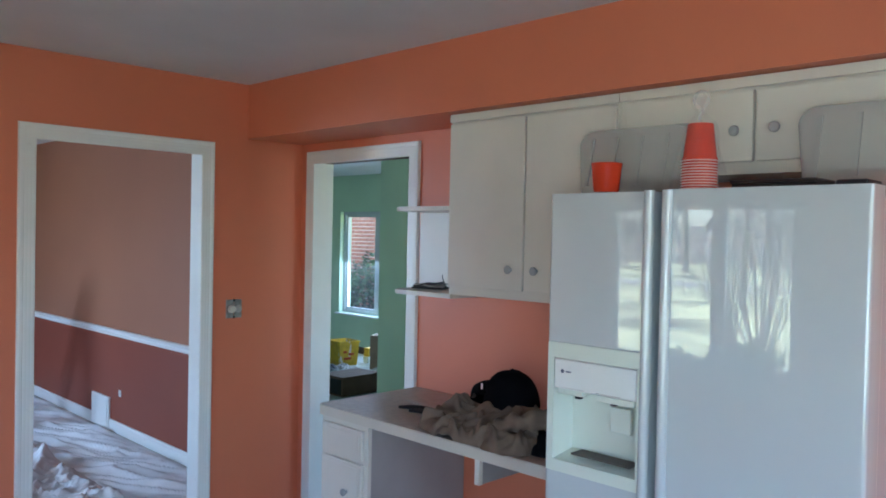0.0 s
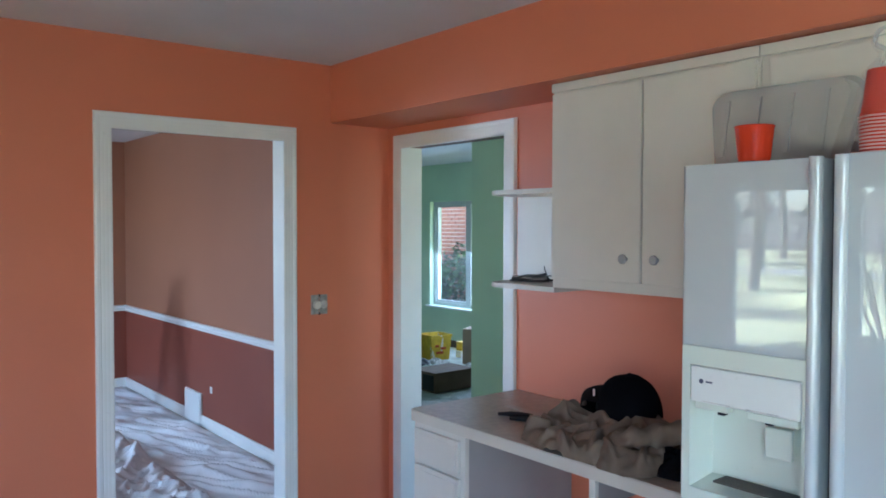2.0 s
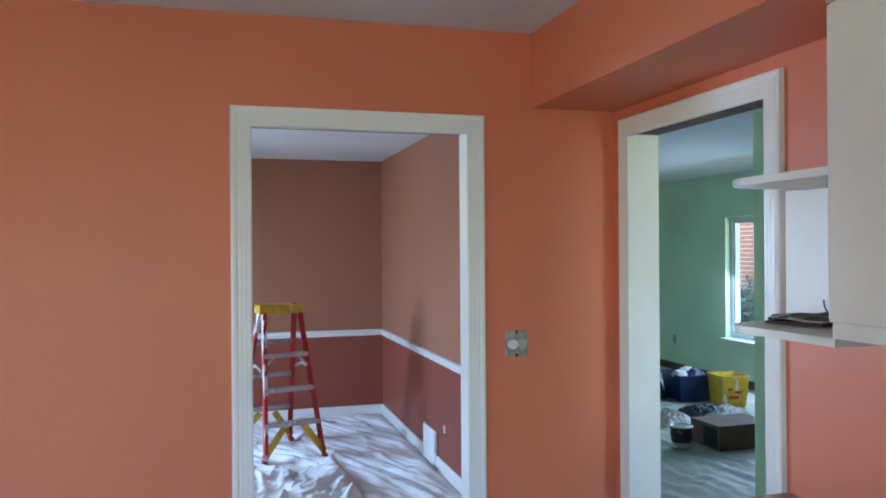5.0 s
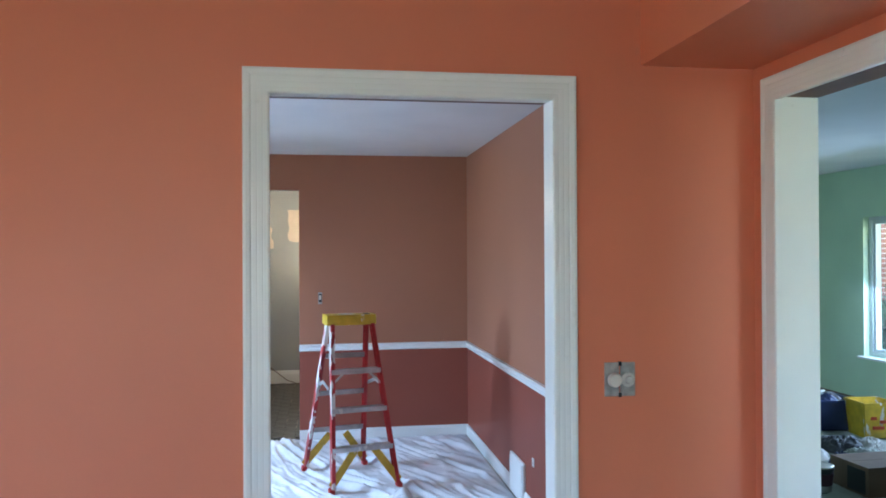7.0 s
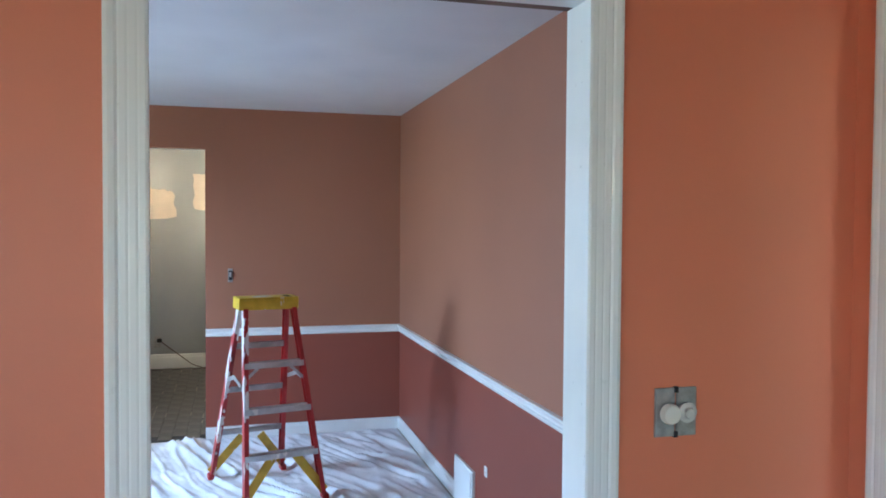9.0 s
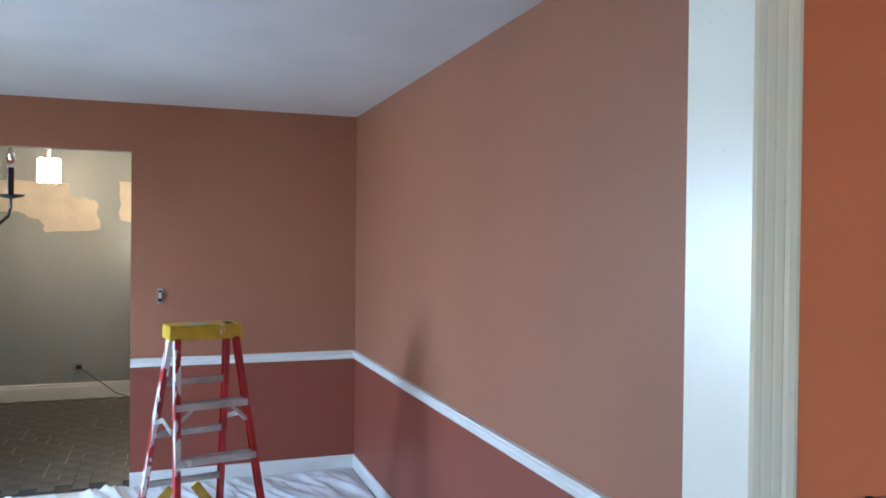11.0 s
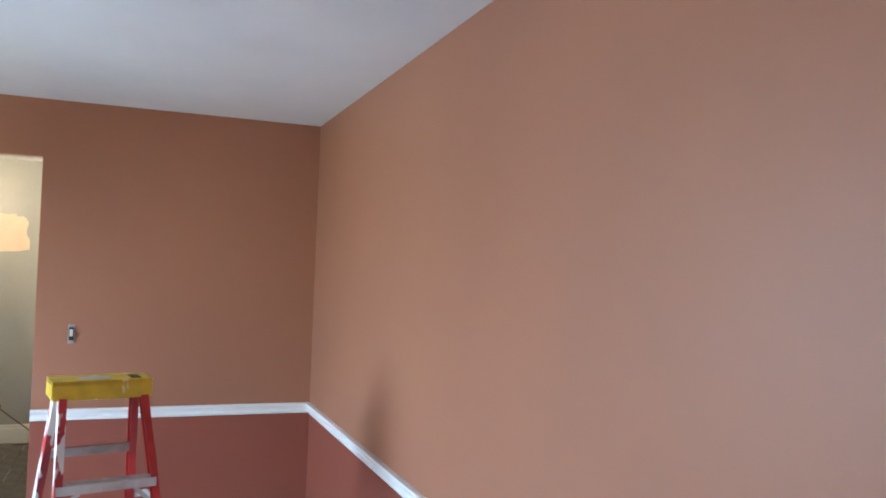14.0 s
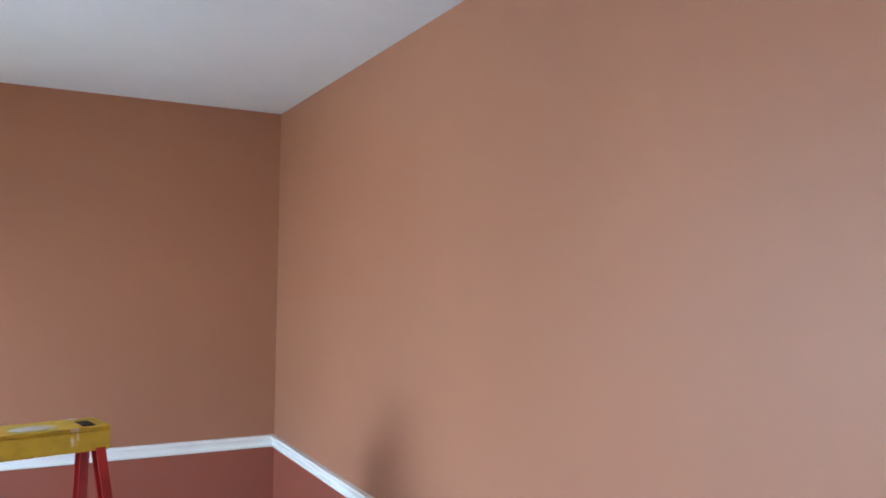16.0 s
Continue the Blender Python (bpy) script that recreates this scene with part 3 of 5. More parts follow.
def soft_slab(w, d, h, warp, seed):
    """A soft folded slab of leather or paper with sagging corners."""
    bm = bmesh.new()
    n = 10
    top, bot = [], []
    for i in range(n + 1):
        for j in range(n + 1):
            x, y = (i / n - 0.5) * w, (j / n - 0.5) * d
            lift = warp * noise.noise((x * 18 + seed, y * 18, seed)) + warp * 0.6 * abs(x) / w
            e = 1 - 0.5 * max(abs(i / n - 0.5), abs(j / n - 0.5)) ** 6 * 60 * 0.3
            top.append(bm.verts.new((x, y, h * max(0.3, e) + lift)))
            bot.append(bm.verts.new((x, y, max(0, lift * 0.6))))
    g = lambda i, j: i * (n + 1) + j
    for i in range(n):
        for j in range(n):
            bm.faces.new([top[k] for k in (g(i, j), g(i + 1, j), g(i + 1, j + 1), g(i, j + 1))])
            bm.faces.new([bot[k] for k in (g(i, j), g(i, j + 1), g(i + 1, j + 1), g(i + 1, j))])
    rim = [g(i, 0) for i in range(n)] + [g(n, j) for j in range(n)] + [g(i, n) for i in range(n, 0, -1)] + [g(0, j) for j in range(n, 0, -1)]
    for a, b in zip(rim, rim[1:] + rim[:1]):
        bm.faces.new((top[a], top[b], bot[b], bot[a]))
    return bm


wallet = thing("wallet", (-0.13, -1.225, SH), "worn dark leather wallet on the white shelf", "wallet", turn=20)
part("lower_flap", soft_slab(0.10, 0.15, 0.007, 0.013, 1.0), LEATHER, wallet, "", True)
pages = part("papers", soft_slab(0.09, 0.135, 0.004, 0.012, 2.4), PAPER, wallet, "pale papers between the flaps", True)
pages.matrix_basis = pose(0.004, 0.006, 0.009, 0, 0, 10)
upf = part("upper_flap", soft_slab(0.09, 0.14, 0.005, 0.014, 4.0), LEATHER, wallet, "", True)
upf.matrix_basis = pose(0.006, 0.012, 0.015, -6, 3, 22)
wire = thing("wire_coil", (-0.16, -1.40, SH), "thin dark wire coil on the shelf", "wire")
part("strand", tube([(0.03 * math.cos(a), 0.05 * math.sin(a), 0.004 + 0.03 * abs(math.sin(a * 0.5)) ** 2) for a in [i * 0.35 for i in range(22)]], 0.0022), DARK, wire, "", True)
part("plug", bevelled(-0.012, 0.012, -0.055, -0.025, 0, 0.014, 0.003), DARK, wire)
part("strand", tube([(0.0, 0.05, 0.004), (0.01, 0.066, 0.03), (0.0, 0.07, 0.055), (0.0, 0.072, 0.07)], 0.0018), DARK, wire, "", True)

DZ0 = 0.8905
for i, (tx, ty, ln, tn, nm, lb) in enumerate(((-0.339, -1.399, 0.20, 110, "paint_brush", "slim black handled brush on the desk"), (-0.373, -1.475, 0.17, 100, "paint_brush", "slim black handled brush beside another"))):
    b = thing(nm, (tx, ty, DZ0), lb, "brush", "brushes on the desk", turn=tn - 160)
    part("grip", tube([(-ln / 2, 0, 0.008), (-ln / 4, 0, 0.010), (0, 0, 0.009), (ln / 6, 0, 0.008)], [0.006, 0.010, 0.009, 0.006]), DARK, b, "", True)
    part("ferrule", bevelled(ln / 6, ln / 6 + 0.03, -0.011, 0.011, 0.003, 0.014, 0.002), CHROME, b)
    part("bristles", bevelled(ln / 6 + 0.03, ln / 2 + 0.01, -0.012, 0.012, 0.003, 0.012, 0.002), PAPER, b)
rule = thing("putty_knife", (-0.275, -1.34, DZ0), "thin pale metal scraper blade on the desk", "scraper", turn=-95)
part("blade", bevelled(-0.11, 0.07, -0.016, 0.016, 0.001, 0.005, 0.0008), PAPER, rule)
part("grip", bevelled(0.07, 0.15, -0.012, 0.012, 0.0, 0.012, 0.003), PAPER, rule)


def crumpled(cx, cy, rx, ry, h, seed, folds=7):
    """A heap of cloth: a mound with deep directional creases."""
    bm = bmesh.new()
    n, rings = 130, 54
    prev = [bm.verts.new((cx, cy, h * 0.9))]
    grid = []
    for k in range(1, rings + 1):
        t = k / rings
        ring = []
        for i in range(n):
            a = i * 2 * math.pi / n
            wob = 1 + 0.22 * noise.noise((math.cos(a) * 1.7 + seed, math.sin(a) * 1.7, seed)) + 0.05 * math.sin(a * folds + seed)
            x, y = rx * t * wob * math.cos(a), ry * t * wob * math.sin(a)
            z = h * (1 - t ** 2.4)
            cs, sn = math.cos(seed * 1.7), math.sin(seed * 1.7)
            p, q = cs * x + sn * y, cs * y - sn * x
            w1, w2 = noise.noise((x * 5, y * 5, seed)), noise.noise((x * 9 + 4, y * 9, seed))
            big = 1 - 2 * abs(math.sin(p * 46 + 7.0 * w1 + seed)) ** 0.7 * (0.7 + 0.6 * w2)
            mid = math.sin(q * 120 + 9.0 * w2 + 3.0 * w1) * max(0.0, 0.45 + w1)
            fine = max(0.0, 1 - 2.6 * abs(noise.noise((p * 42 + 3 * w2, q * 14 + seed, seed + 3)))) ** 1.5
            z = z * (0.95 + 0.5 * w1) + (0.009 * big + 0.006 * mid + 0.017 * fine) * (1 - t ** 5) * min(1, h / 0.08)
            ring.append(bm.verts.new((cx + x, cy + y, max(0.001, z))))
        grid.append(ring)
    for i in range(n):
        bm.faces.new((prev[0], grid[0][i], grid[0][(i + 1) % n]))
    for a, b in zip(grid, grid[1:]):
        for i in range(n):
            bm.faces.new((a[i], b[i], b[(i + 1) % n], a[(i + 1) % n]))
    return bm


def cloth_heap(x0, x1, y0, y1, seed, rolls, mound):
    """A garment dropped in a heap: a soft mound covered by many crossing tube-like folds. mound(x, y) gives its height."""
    rr = random.Random(seed)
    nx, ny = int((x1 - x0) / 0.005), int((y1 - y0) / 0.005)
    X, Y = np.meshgrid(np.linspace(x0, x1, nx + 1), np.linspace(y0, y1, ny + 1), indexing="ij")
    Z = np.zeros_like(X)
    cx, cy = (x0 + x1) / 2, (y0 + y1) / 2
    for k in range(rolls):
        phi = rr.uniform(0, 2 * math.pi)
        bend, r0, r1 = rr.uniform(-1.1, 1.1), rr.uniform(0.0, 0.10), rr.uniform(0.14, 0.30)
        rad, ox, oy = rr.uniform(0.007, 0.017), rr.gauss(0, 0.05), rr.gauss(0, 0.08)
        for i in range(26):
            t = i / 25
            r = r0 + (r1 - r0) * t
            px, py = cx + ox + r * math.cos(phi + bend * t), cy + oy + 1.25 * r * math.sin(phi + bend * t)
            d = np.hypot(X - px, Y - py)
            Z = np.maximum(Z, (0.35 + 0.65 * math.sin(math.pi * min(1, t + 0.15))) * rad * 2.7 * np.sqrt(np.clip(1 - (d / rad) ** 2, 0, 1)))
    for _ in range(1):
        Z[1:-1, 1:-1] = (Z[1:-1, 1:-1] * 2 + Z[2:, 1:-1] + Z[:-2, 1:-1] + Z[1:-1, 2:] + Z[1:-1, :-2]) / 6
    bm = bmesh.new()
    rows = []
    for i in range(nx + 1):
        row = []
        for j in range(ny + 1):
            x, y = float(X[i, j]), float(Y[i, j])
            u, v = (x - cx) / (x1 - x0) * 2, (y - cy) / (y1 - y0) * 2
            rim = 1 - (abs(u) ** 2.6 + abs(v) ** 2.6) - 0.18 * noise.noise((x * 9, y * 9, seed)) - 0.12 * noise.noise((x * 24, y * 24, seed))
            edge = min(1.0, max(0.0, rim / 0.28)) ** 0.55
            wave = 0.016 * noise.noise((x * 14, y * 14, seed + 2))
            row.append(bm.verts.new((x, y, 0.001 + edge * (mound(x, y) + wave + float(Z[i, j])) if rim > 0 else -0.004)))
        rows.append(row)
    for a, b in zip(rows, rows[1:]):
        for j in range(ny):
            q = (a[j], b[j], b[j + 1], a[j + 1])
            if any(w.co.z > 0 for w in q):
                bm.faces.new(q)
    for w in [w for w in bm.verts if not w.link_faces]:
        bm.verts.remove(w)
    for w in bm.verts:
        w.co.z = max(w.co.z, 0.001)
    return bm


jacket = thing("jacket", (-0.36, -1.88, DZ0), "crumpled khaki cotton jacket heaped on the desk", "jacket")
part("bodice", cloth_heap(-0.245, 0.20, -0.22, 0.32, 5, 64, lambda x, y: 0.035 + 0.055 * math.exp(-((x - 0.04) / 0.13) ** 2 - ((y + 0.02) / 0.17) ** 2) + 0.05 * math.exp(-((x - 0.03) / 0.09) ** 2 - ((y - 0.245) / 0.05) ** 2)), KHAKI, jacket, "", True)
cuff = part("sleeve_cuff", cloth_heap(-0.09, 0.09, -0.10, 0.10, 9, 22, lambda x, y: 0.05 * (1 - (x / 0.1) ** 2)), KHAKI, jacket, "", True)
cuff.location = (-0.165, -0.165, 0.001)


def sleeve():
    """A loose sleeve: a tube that sags and creases along its length."""
    bm = bmesh.new()
    n, k = 60, 26
    rings = []
    for i in range(n + 1):
        t = i / n
        c = Vector((-0.165 + 0.19 * t, -0.10 - 0.38 * t, 0.062 + 0.062 * math.sin(math.pi * min(1, t * 1.25) * 0.55)))
        ring = []
        for j in range(k):
            a = j * 2 * math.pi / k
            fold = 0.010 * math.sin(t * 46 + 2.2 * math.sin(a + t * 5)) * math.exp(-((t - 0.15) / 0.25) ** 2) + 0.009 * noise.noise((t * 7, math.cos(a) * 1.3, math.sin(a) * 1.3))
            r = 0.040 + 0.014 * t + fold
            ring.append(bm.verts.new(c + Vector((r * math.cos(a) * 0.9, r * math.cos(a) * 0.42, r * math.sin(a) * 0.78))))
        rings.append(ring)
    for a, b in zip(rings, rings[1:]):
        for j in range(k):
            bm.faces.new((a[j], a[(j + 1) % k], b[(j + 1) % k], b[j]))
    bm.faces.new(rings[0]), bm.faces.new(rings[-1])
    return bm


part("sleeve", sleeve(), KHAKI, jacket, "", True)
sweater = thing("sweater", (-0.42, -2.15, DZ0), "folded black sweater under the khaki jacket", "sweater")
part("fold", crumpled(0, 0, 0.12, 0.16, 0.055, 2.2, 5), BLACK_CLOTH, sweater, "", True)


def cap():
    ob = thing("baseball_cap", (-0.30, -1.862, DZ0 + 0.096), "black wool baseball cap lying on the jacket", "hat", turn=-12)
    bm = bmesh.new()
    n, m = 40, 14
    rings = []
    for k in range(m + 1):
        t = k / m * math.pi / 2
        r = math.cos(t) ** 0.8
        rings.append([bm.verts.new((0.105 * r * math.cos(a) * (1 + 0.02 * math.sin(6 * a)), 0.116 * r * math.sin(a), 0.132 * math.sin(t) + 0.006 * math.sin(3 * a) * r)) for a in [i * 2 * math.pi / n for i in range(n)]])
    for a, b in zip(rings, rings[1:]):
        for i in range(n):
            bm.faces.new((a[i], a[(i + 1) % n], b[(i + 1) % n], b[i]))
    part("crown", bm, BLACK_CLOTH, ob, "", True)
    br = bmesh.new()
    hi, lo = [], []
    for i in range(13):
        for j in range(7):
            u, v = i / 12 * 2 - 1, j / 6
            x, y = 0.104 * u * (1 - 0.16 * v * v), 0.045 + 0.162 * v * math.sqrt(max(0, 1 - 0.55 * u * u))
            z = 0.072 - 0.040 * u * u - 0.026 * v ** 3
            hi.append(br.verts.new((x, y, z + 0.006)))
            lo.append(br.verts.new((x, y, max(0.0, z - 0.072))))
    for i in range(12):
        for j in range(6):
            q = (i * 7 + j, (i + 1) * 7 + j, (i + 1) * 7 + j + 1, i * 7 + j + 1)
            br.faces.new([hi[k] for k in q])
            br.faces.new([lo[k] for k in reversed(q)])
    for i in range(12):
        br.faces.new((hi[i * 7 + 6], hi[(i + 1) * 7 + 6], lo[(i + 1) * 7 + 6], lo[i * 7 + 6]))
    part("brim", br, BLACK_CLOTH, ob, "curved black brim", True)
    part("button", lathe([(0.008, 0.130), (0.008, 0.136), (0.0, 0.139)], 12), BLACK_CLOTH, ob, "", True)
    part("tag", boxes((-0.086, -0.080, 0.082, 0.086, 0.052, 0.075)), CUP_RIM, ob, "tiny white side tag")


cap()

# ---- kitchen wall box with two dimmer knobs ----
sw = thing("dimmer_switch", (-0.435, -0.001, 1.215), "uncovered double wall box with two round dimmer knobs", "light switch")
GALV = material("galvanised_steel", (0.42, 0.41, 0.38), 0.5, metal=0.6, vary=0.15, scale=40)
IVORY = material("ivory_plastic", (0.72, 0.68, 0.58), 0.3, vary=0.03)
CLEAR_KNOB = material("frosted_knob", (0.62, 0.60, 0.54), 0.15, vary=0.1, scale=60)
for dx in (-0.0245, 0.0245):
    part("mounting_plate", bevelled(dx - 0.0225, dx + 0.0225, -0.006, 0, -0.050, 0.050, 0.002), GALV, sw)
    part("dimmer_knob", lathe([(0.006, 0), (0.006, 0.008), (0.021, 0.009), (0.021, 0.018), (0.018, 0.024), (0.0, 0.025)] if dx < 0 else [(0.012, 0), (0.020, 0.004), (0.021, 0.010), (0.012, 0.014), (0.010, 0.020), (0.0, 0.021)], 24, pose(dx * 0.86, -0.006, 0, 90, 0, 0)), IVORY if dx < 0 else CLEAR_KNOB, sw, "", True)
for dz in (-0.046, 0.046):
    part("screw_slot", boxes((-0.0045, 0.0045, -0.0075, -0.0, dz - 0.006, dz + 0.006)), DARK, sw)

# ---- dining room ----
grille = thing("vent_grille", (DE, 2.735, 0.115), "white louvred wall register above the baseboard", "vent")
part("frame", bevelled(-0.0185, -0.0005, -0.175, 0.175, -0.105, 0.150, 0.003), TRIM, grille)
for i in range(13):
    bm = bmesh.new()
    box(bm, -0.004, 0.004, -0.155, 0.155, -0.007, 0.007, pose(-0.0215, 0, -0.085 + i * 0.018, 0, 28, 0))
    part("slat", bm, TRIM, grille)
jack = thing("phone_jack", (DE, 2.375, 0.325), "small white wall jack plate", "wall jack")
part("plate", bevelled(-0.006, -0.0005, -0.02, 0.02, -0.026, 0.026, 0.002), TRIM, jack)
part("socket", boxes((-0.008, -0.006, -0.007, 0.007, -0.012, 0.002)), IVORY, jack)
ts = thing("light_switch", (-1.329, DN, 1.213), "bare toggle light switch without cover plate", "light switch")
part("mounting_strap", bevelled(-0.017, 0.017, -0.005, -0.0005, -0.050, 0.050, 0.0015), GALV, ts)
part("switch_body", bevelled(-0.012, 0.012, -0.009, -0.005, -0.034, 0.034, 0.0015), DARK, ts)
part("toggle", bevelled(-0.008, 0.008, -0.022, -0.009, -0.012, 0.024, 0.0015), IVORY, ts)

# stepladder
lad = thing("stepladder", (-1.12, 3.155, 0.012), "red fibreglass stepladder with yellow top, paint splashed", "ladder", turn=12)
SPLASH = material("paint_splashed_red_fibreglass", (0.40, 0.020, 0.020), 0.4, vary=0.2, scale=9, grain=30)


def splash(m, amount, upward=0.0):
    """Blobs and runs of dried white paint on top of the base colour."""
    nt = m.node_tree
    n, l = nt.nodes, nt.links
    b = n["Principled BSDF"]
    old = b.inputs["Base Color"].links[0].from_socket
    co, no, mp = n.new("ShaderNodeTexCoord"), n.new("ShaderNodeTexNoise"), n.new("ShaderNodeMapping")
    mp.inputs["Scale"].default_value = (16, 16, 6)
    no.inputs["Scale"].default_value, no.inputs["Detail"].default_value = 1.0, 5.0
    l.new(co.outputs["Object"], mp.inputs["Vector"])
    l.new(mp.outputs[0], no.inputs["Vector"])
    r = n.new("ShaderNodeMapRange")
    r.inputs[1].default_value, r.inputs[2].default_value = amount, amount + 0.03
    grow, sep = n.new("ShaderNodeMath"), n.new("ShaderNodeSeparateXYZ")
    grow.operation = "MULTIPLY_ADD"
    grow.inputs[1].default_value = upward
    l.new(co.outputs["Object"], sep.inputs[0])
    l.new(sep.outputs[2], grow.inputs[0])
    l.new(no.outputs["Fac"], grow.inputs[2])
    l.new(grow.outputs[0], r.inputs[0])
    mx = n.new("ShaderNodeMix")
    mx.data_type = "RGBA"
    mx.inputs[7].default_value = (0.72, 0.68, 0.62, 1)
    l.new(r.outputs[0], mx.inputs[0])
    l.new(old, mx.inputs[6])
    l.new(mx.outputs[2], b.inputs["Base Color"])


splash(SPLASH, 0.56, 0.12)
splash(YELLOW, 0.63)
splash(ALU, 0.60)
LZ = 1.105
FT_, FB_ = -0.055, -0.138      # front rails: top and bottom in depth
RT_, RB_ = 0.050, 0.490        # rear rails


def rail(xt, xb, yt, yb, mat, label=""):
    """A channel rail: a flat web with two flanges, and its rubber foot."""
    bm = bmesh.new()
    a, b = Vector((xt, yt, LZ + 0.03)), Vector((xb, yb, 0.03))
    s = 1 if xt > 0 else -1
    bar(bm, a, b, 0.056, 0.005, (1, 0, 0))
    for e in (-0.0255, 0.0255):
        q = Vector((-s * 0.012, e, 0))
        bar(bm, a + q, b + q, 0.005, 0.022, (1, 0, 0))
    r = part("rail", bm, mat, lad, label)
    part("rubber_foot", bevelled(xb - 0.018, xb + 0.018, yb - 0.032, yb + 0.032, 0.0, 0.032, 0.006), RED_FIBRE, r)
    return r


rail(-0.150, -0.165, FT_, FB_, SPLASH, "red rail splashed with white paint")
rail(0.140, 0.298, FT_, FB_, RED_FIBRE)
rail(-0.150, -0.228, RT_, RB_, SPLASH, "red rail splashed with white paint")
rail(0.135, 0.225, RT_, RB_, RED_FIBRE)
capm = bmesh.new()
for z0, z1, g in ((1.100, 1.160, 0.0), (1.160, 1.168, 0.003)):
    box(capm, -0.178 - g, 0.160 + g, -0.085 - g, 0.078 + g, z0, z1)
bmesh.ops.bevel(capm, geom=capm.edges[:], offset=0.004, segments=2, affect="EDGES")
part("top_cap", capm, YELLOW, lad, "yellow plastic top smeared with paint")
part("tool_slot", boxes((0.09, 0.125, -0.06, 0.02, 1.1682, 1.1700)), DARK, lad)
part("paint_smear", lathe([(0.045, 0), (0.03, 0.004), (0.0, 0.005)], 14, pose(-0.03, -0.02, 1.1685) @ Matrix.Diagonal((1.4, 0.8, 1, 1))), PAPER, lad, "dried pale paint on the top")
for i, z in enumerate((0.295, 0.550, 0.805)):
    f = 1 - z / LZ
    xl, xr = -0.150 - 0.015 * f, 0.140 + 0.158 * f
    yy = FT_ + (FB_ - FT_) * f
    st = bmesh.new()
    box(st, xl, xr, yy - 0.030, yy + 0.034, z - 0.004, z)
    box(st, xl, xr, yy - 0.034, yy - 0.030, z - 0.030, z + 0.002)
    box(st, xl, xr, yy + 0.030, yy + 0.034, z - 0.026, z - 0.004)
    for k in range(4):
        box(st, xl + 0.01, xr - 0.01, yy - 0.024 + k * 0.014, yy - 0.019 + k * 0.014, z, z + 0.0015)
    part("tread", st, ALU, lad, "scuffed aluminium tread")
    if i == 2:
        for s, xe in ((-1, xl), (1, xr)):
            gus = bmesh.new()
            bar(gus, (xe, yy - 0.024, z - 0.10), (xe - s * 0.075, yy - 0.024, z - 0.03), 0.016, 0.003, (0, 1, 0))
            part("brace", gus, ALU, lad)
for z in (0.315, 0.595, 0.870):
    f = 1 - z / LZ
    xl, xr, yy = -0.150 - 0.078 * f, 0.135 + 0.090 * f, RT_ + (RB_ - RT_) * f
    bm = bmesh.new()
    box(bm, xl, xr, yy - 0.004, yy + 0.004, z - 0.017, z + 0.017)
    box(bm, xl, xr, yy - 0.018, yy + 0.004, z + 0.013, z + 0.017)
    part("rear_bar", bm, ALU, lad, "flat aluminium rear bar")
for xs, xq in ((-0.172, -0.180), (0.205, 0.178)):
    bm = bmesh.new()
    f = 1 - 0.68 / LZ
    yf, yr = FT_ + (FB_ - FT_) * f, RT_ + (RB_ - RT_) * f
    mid = ((xs + xq) / 2, (yf + yr) / 2, 0.705)
    bar(bm, (xs, yf, 0.68), mid, 0.004, 0.024)
    bar(bm, mid, (xq, yr, 0.66), 0.004, 0.024)
    part("spreader", bm, ALU, lad)
for xl, xr, yb, yt in ((-0.165, 0.298, FB_, FT_), (-0.228, 0.225, RB_, RT_)):
    yy = yb + (yt - yb) * 0.24
    for xe, xm in ((xl, xl + 0.17), (xr, xr - 0.17)):
        bm = bmesh.new()
        bar(bm, (xe, yb, 0.045), (xm, yy, 0.275), 0.050, 0.006, (0, 1, 0))
        part("knee_brace", bm, YELLOW, lad, "yellow diagonal brace")


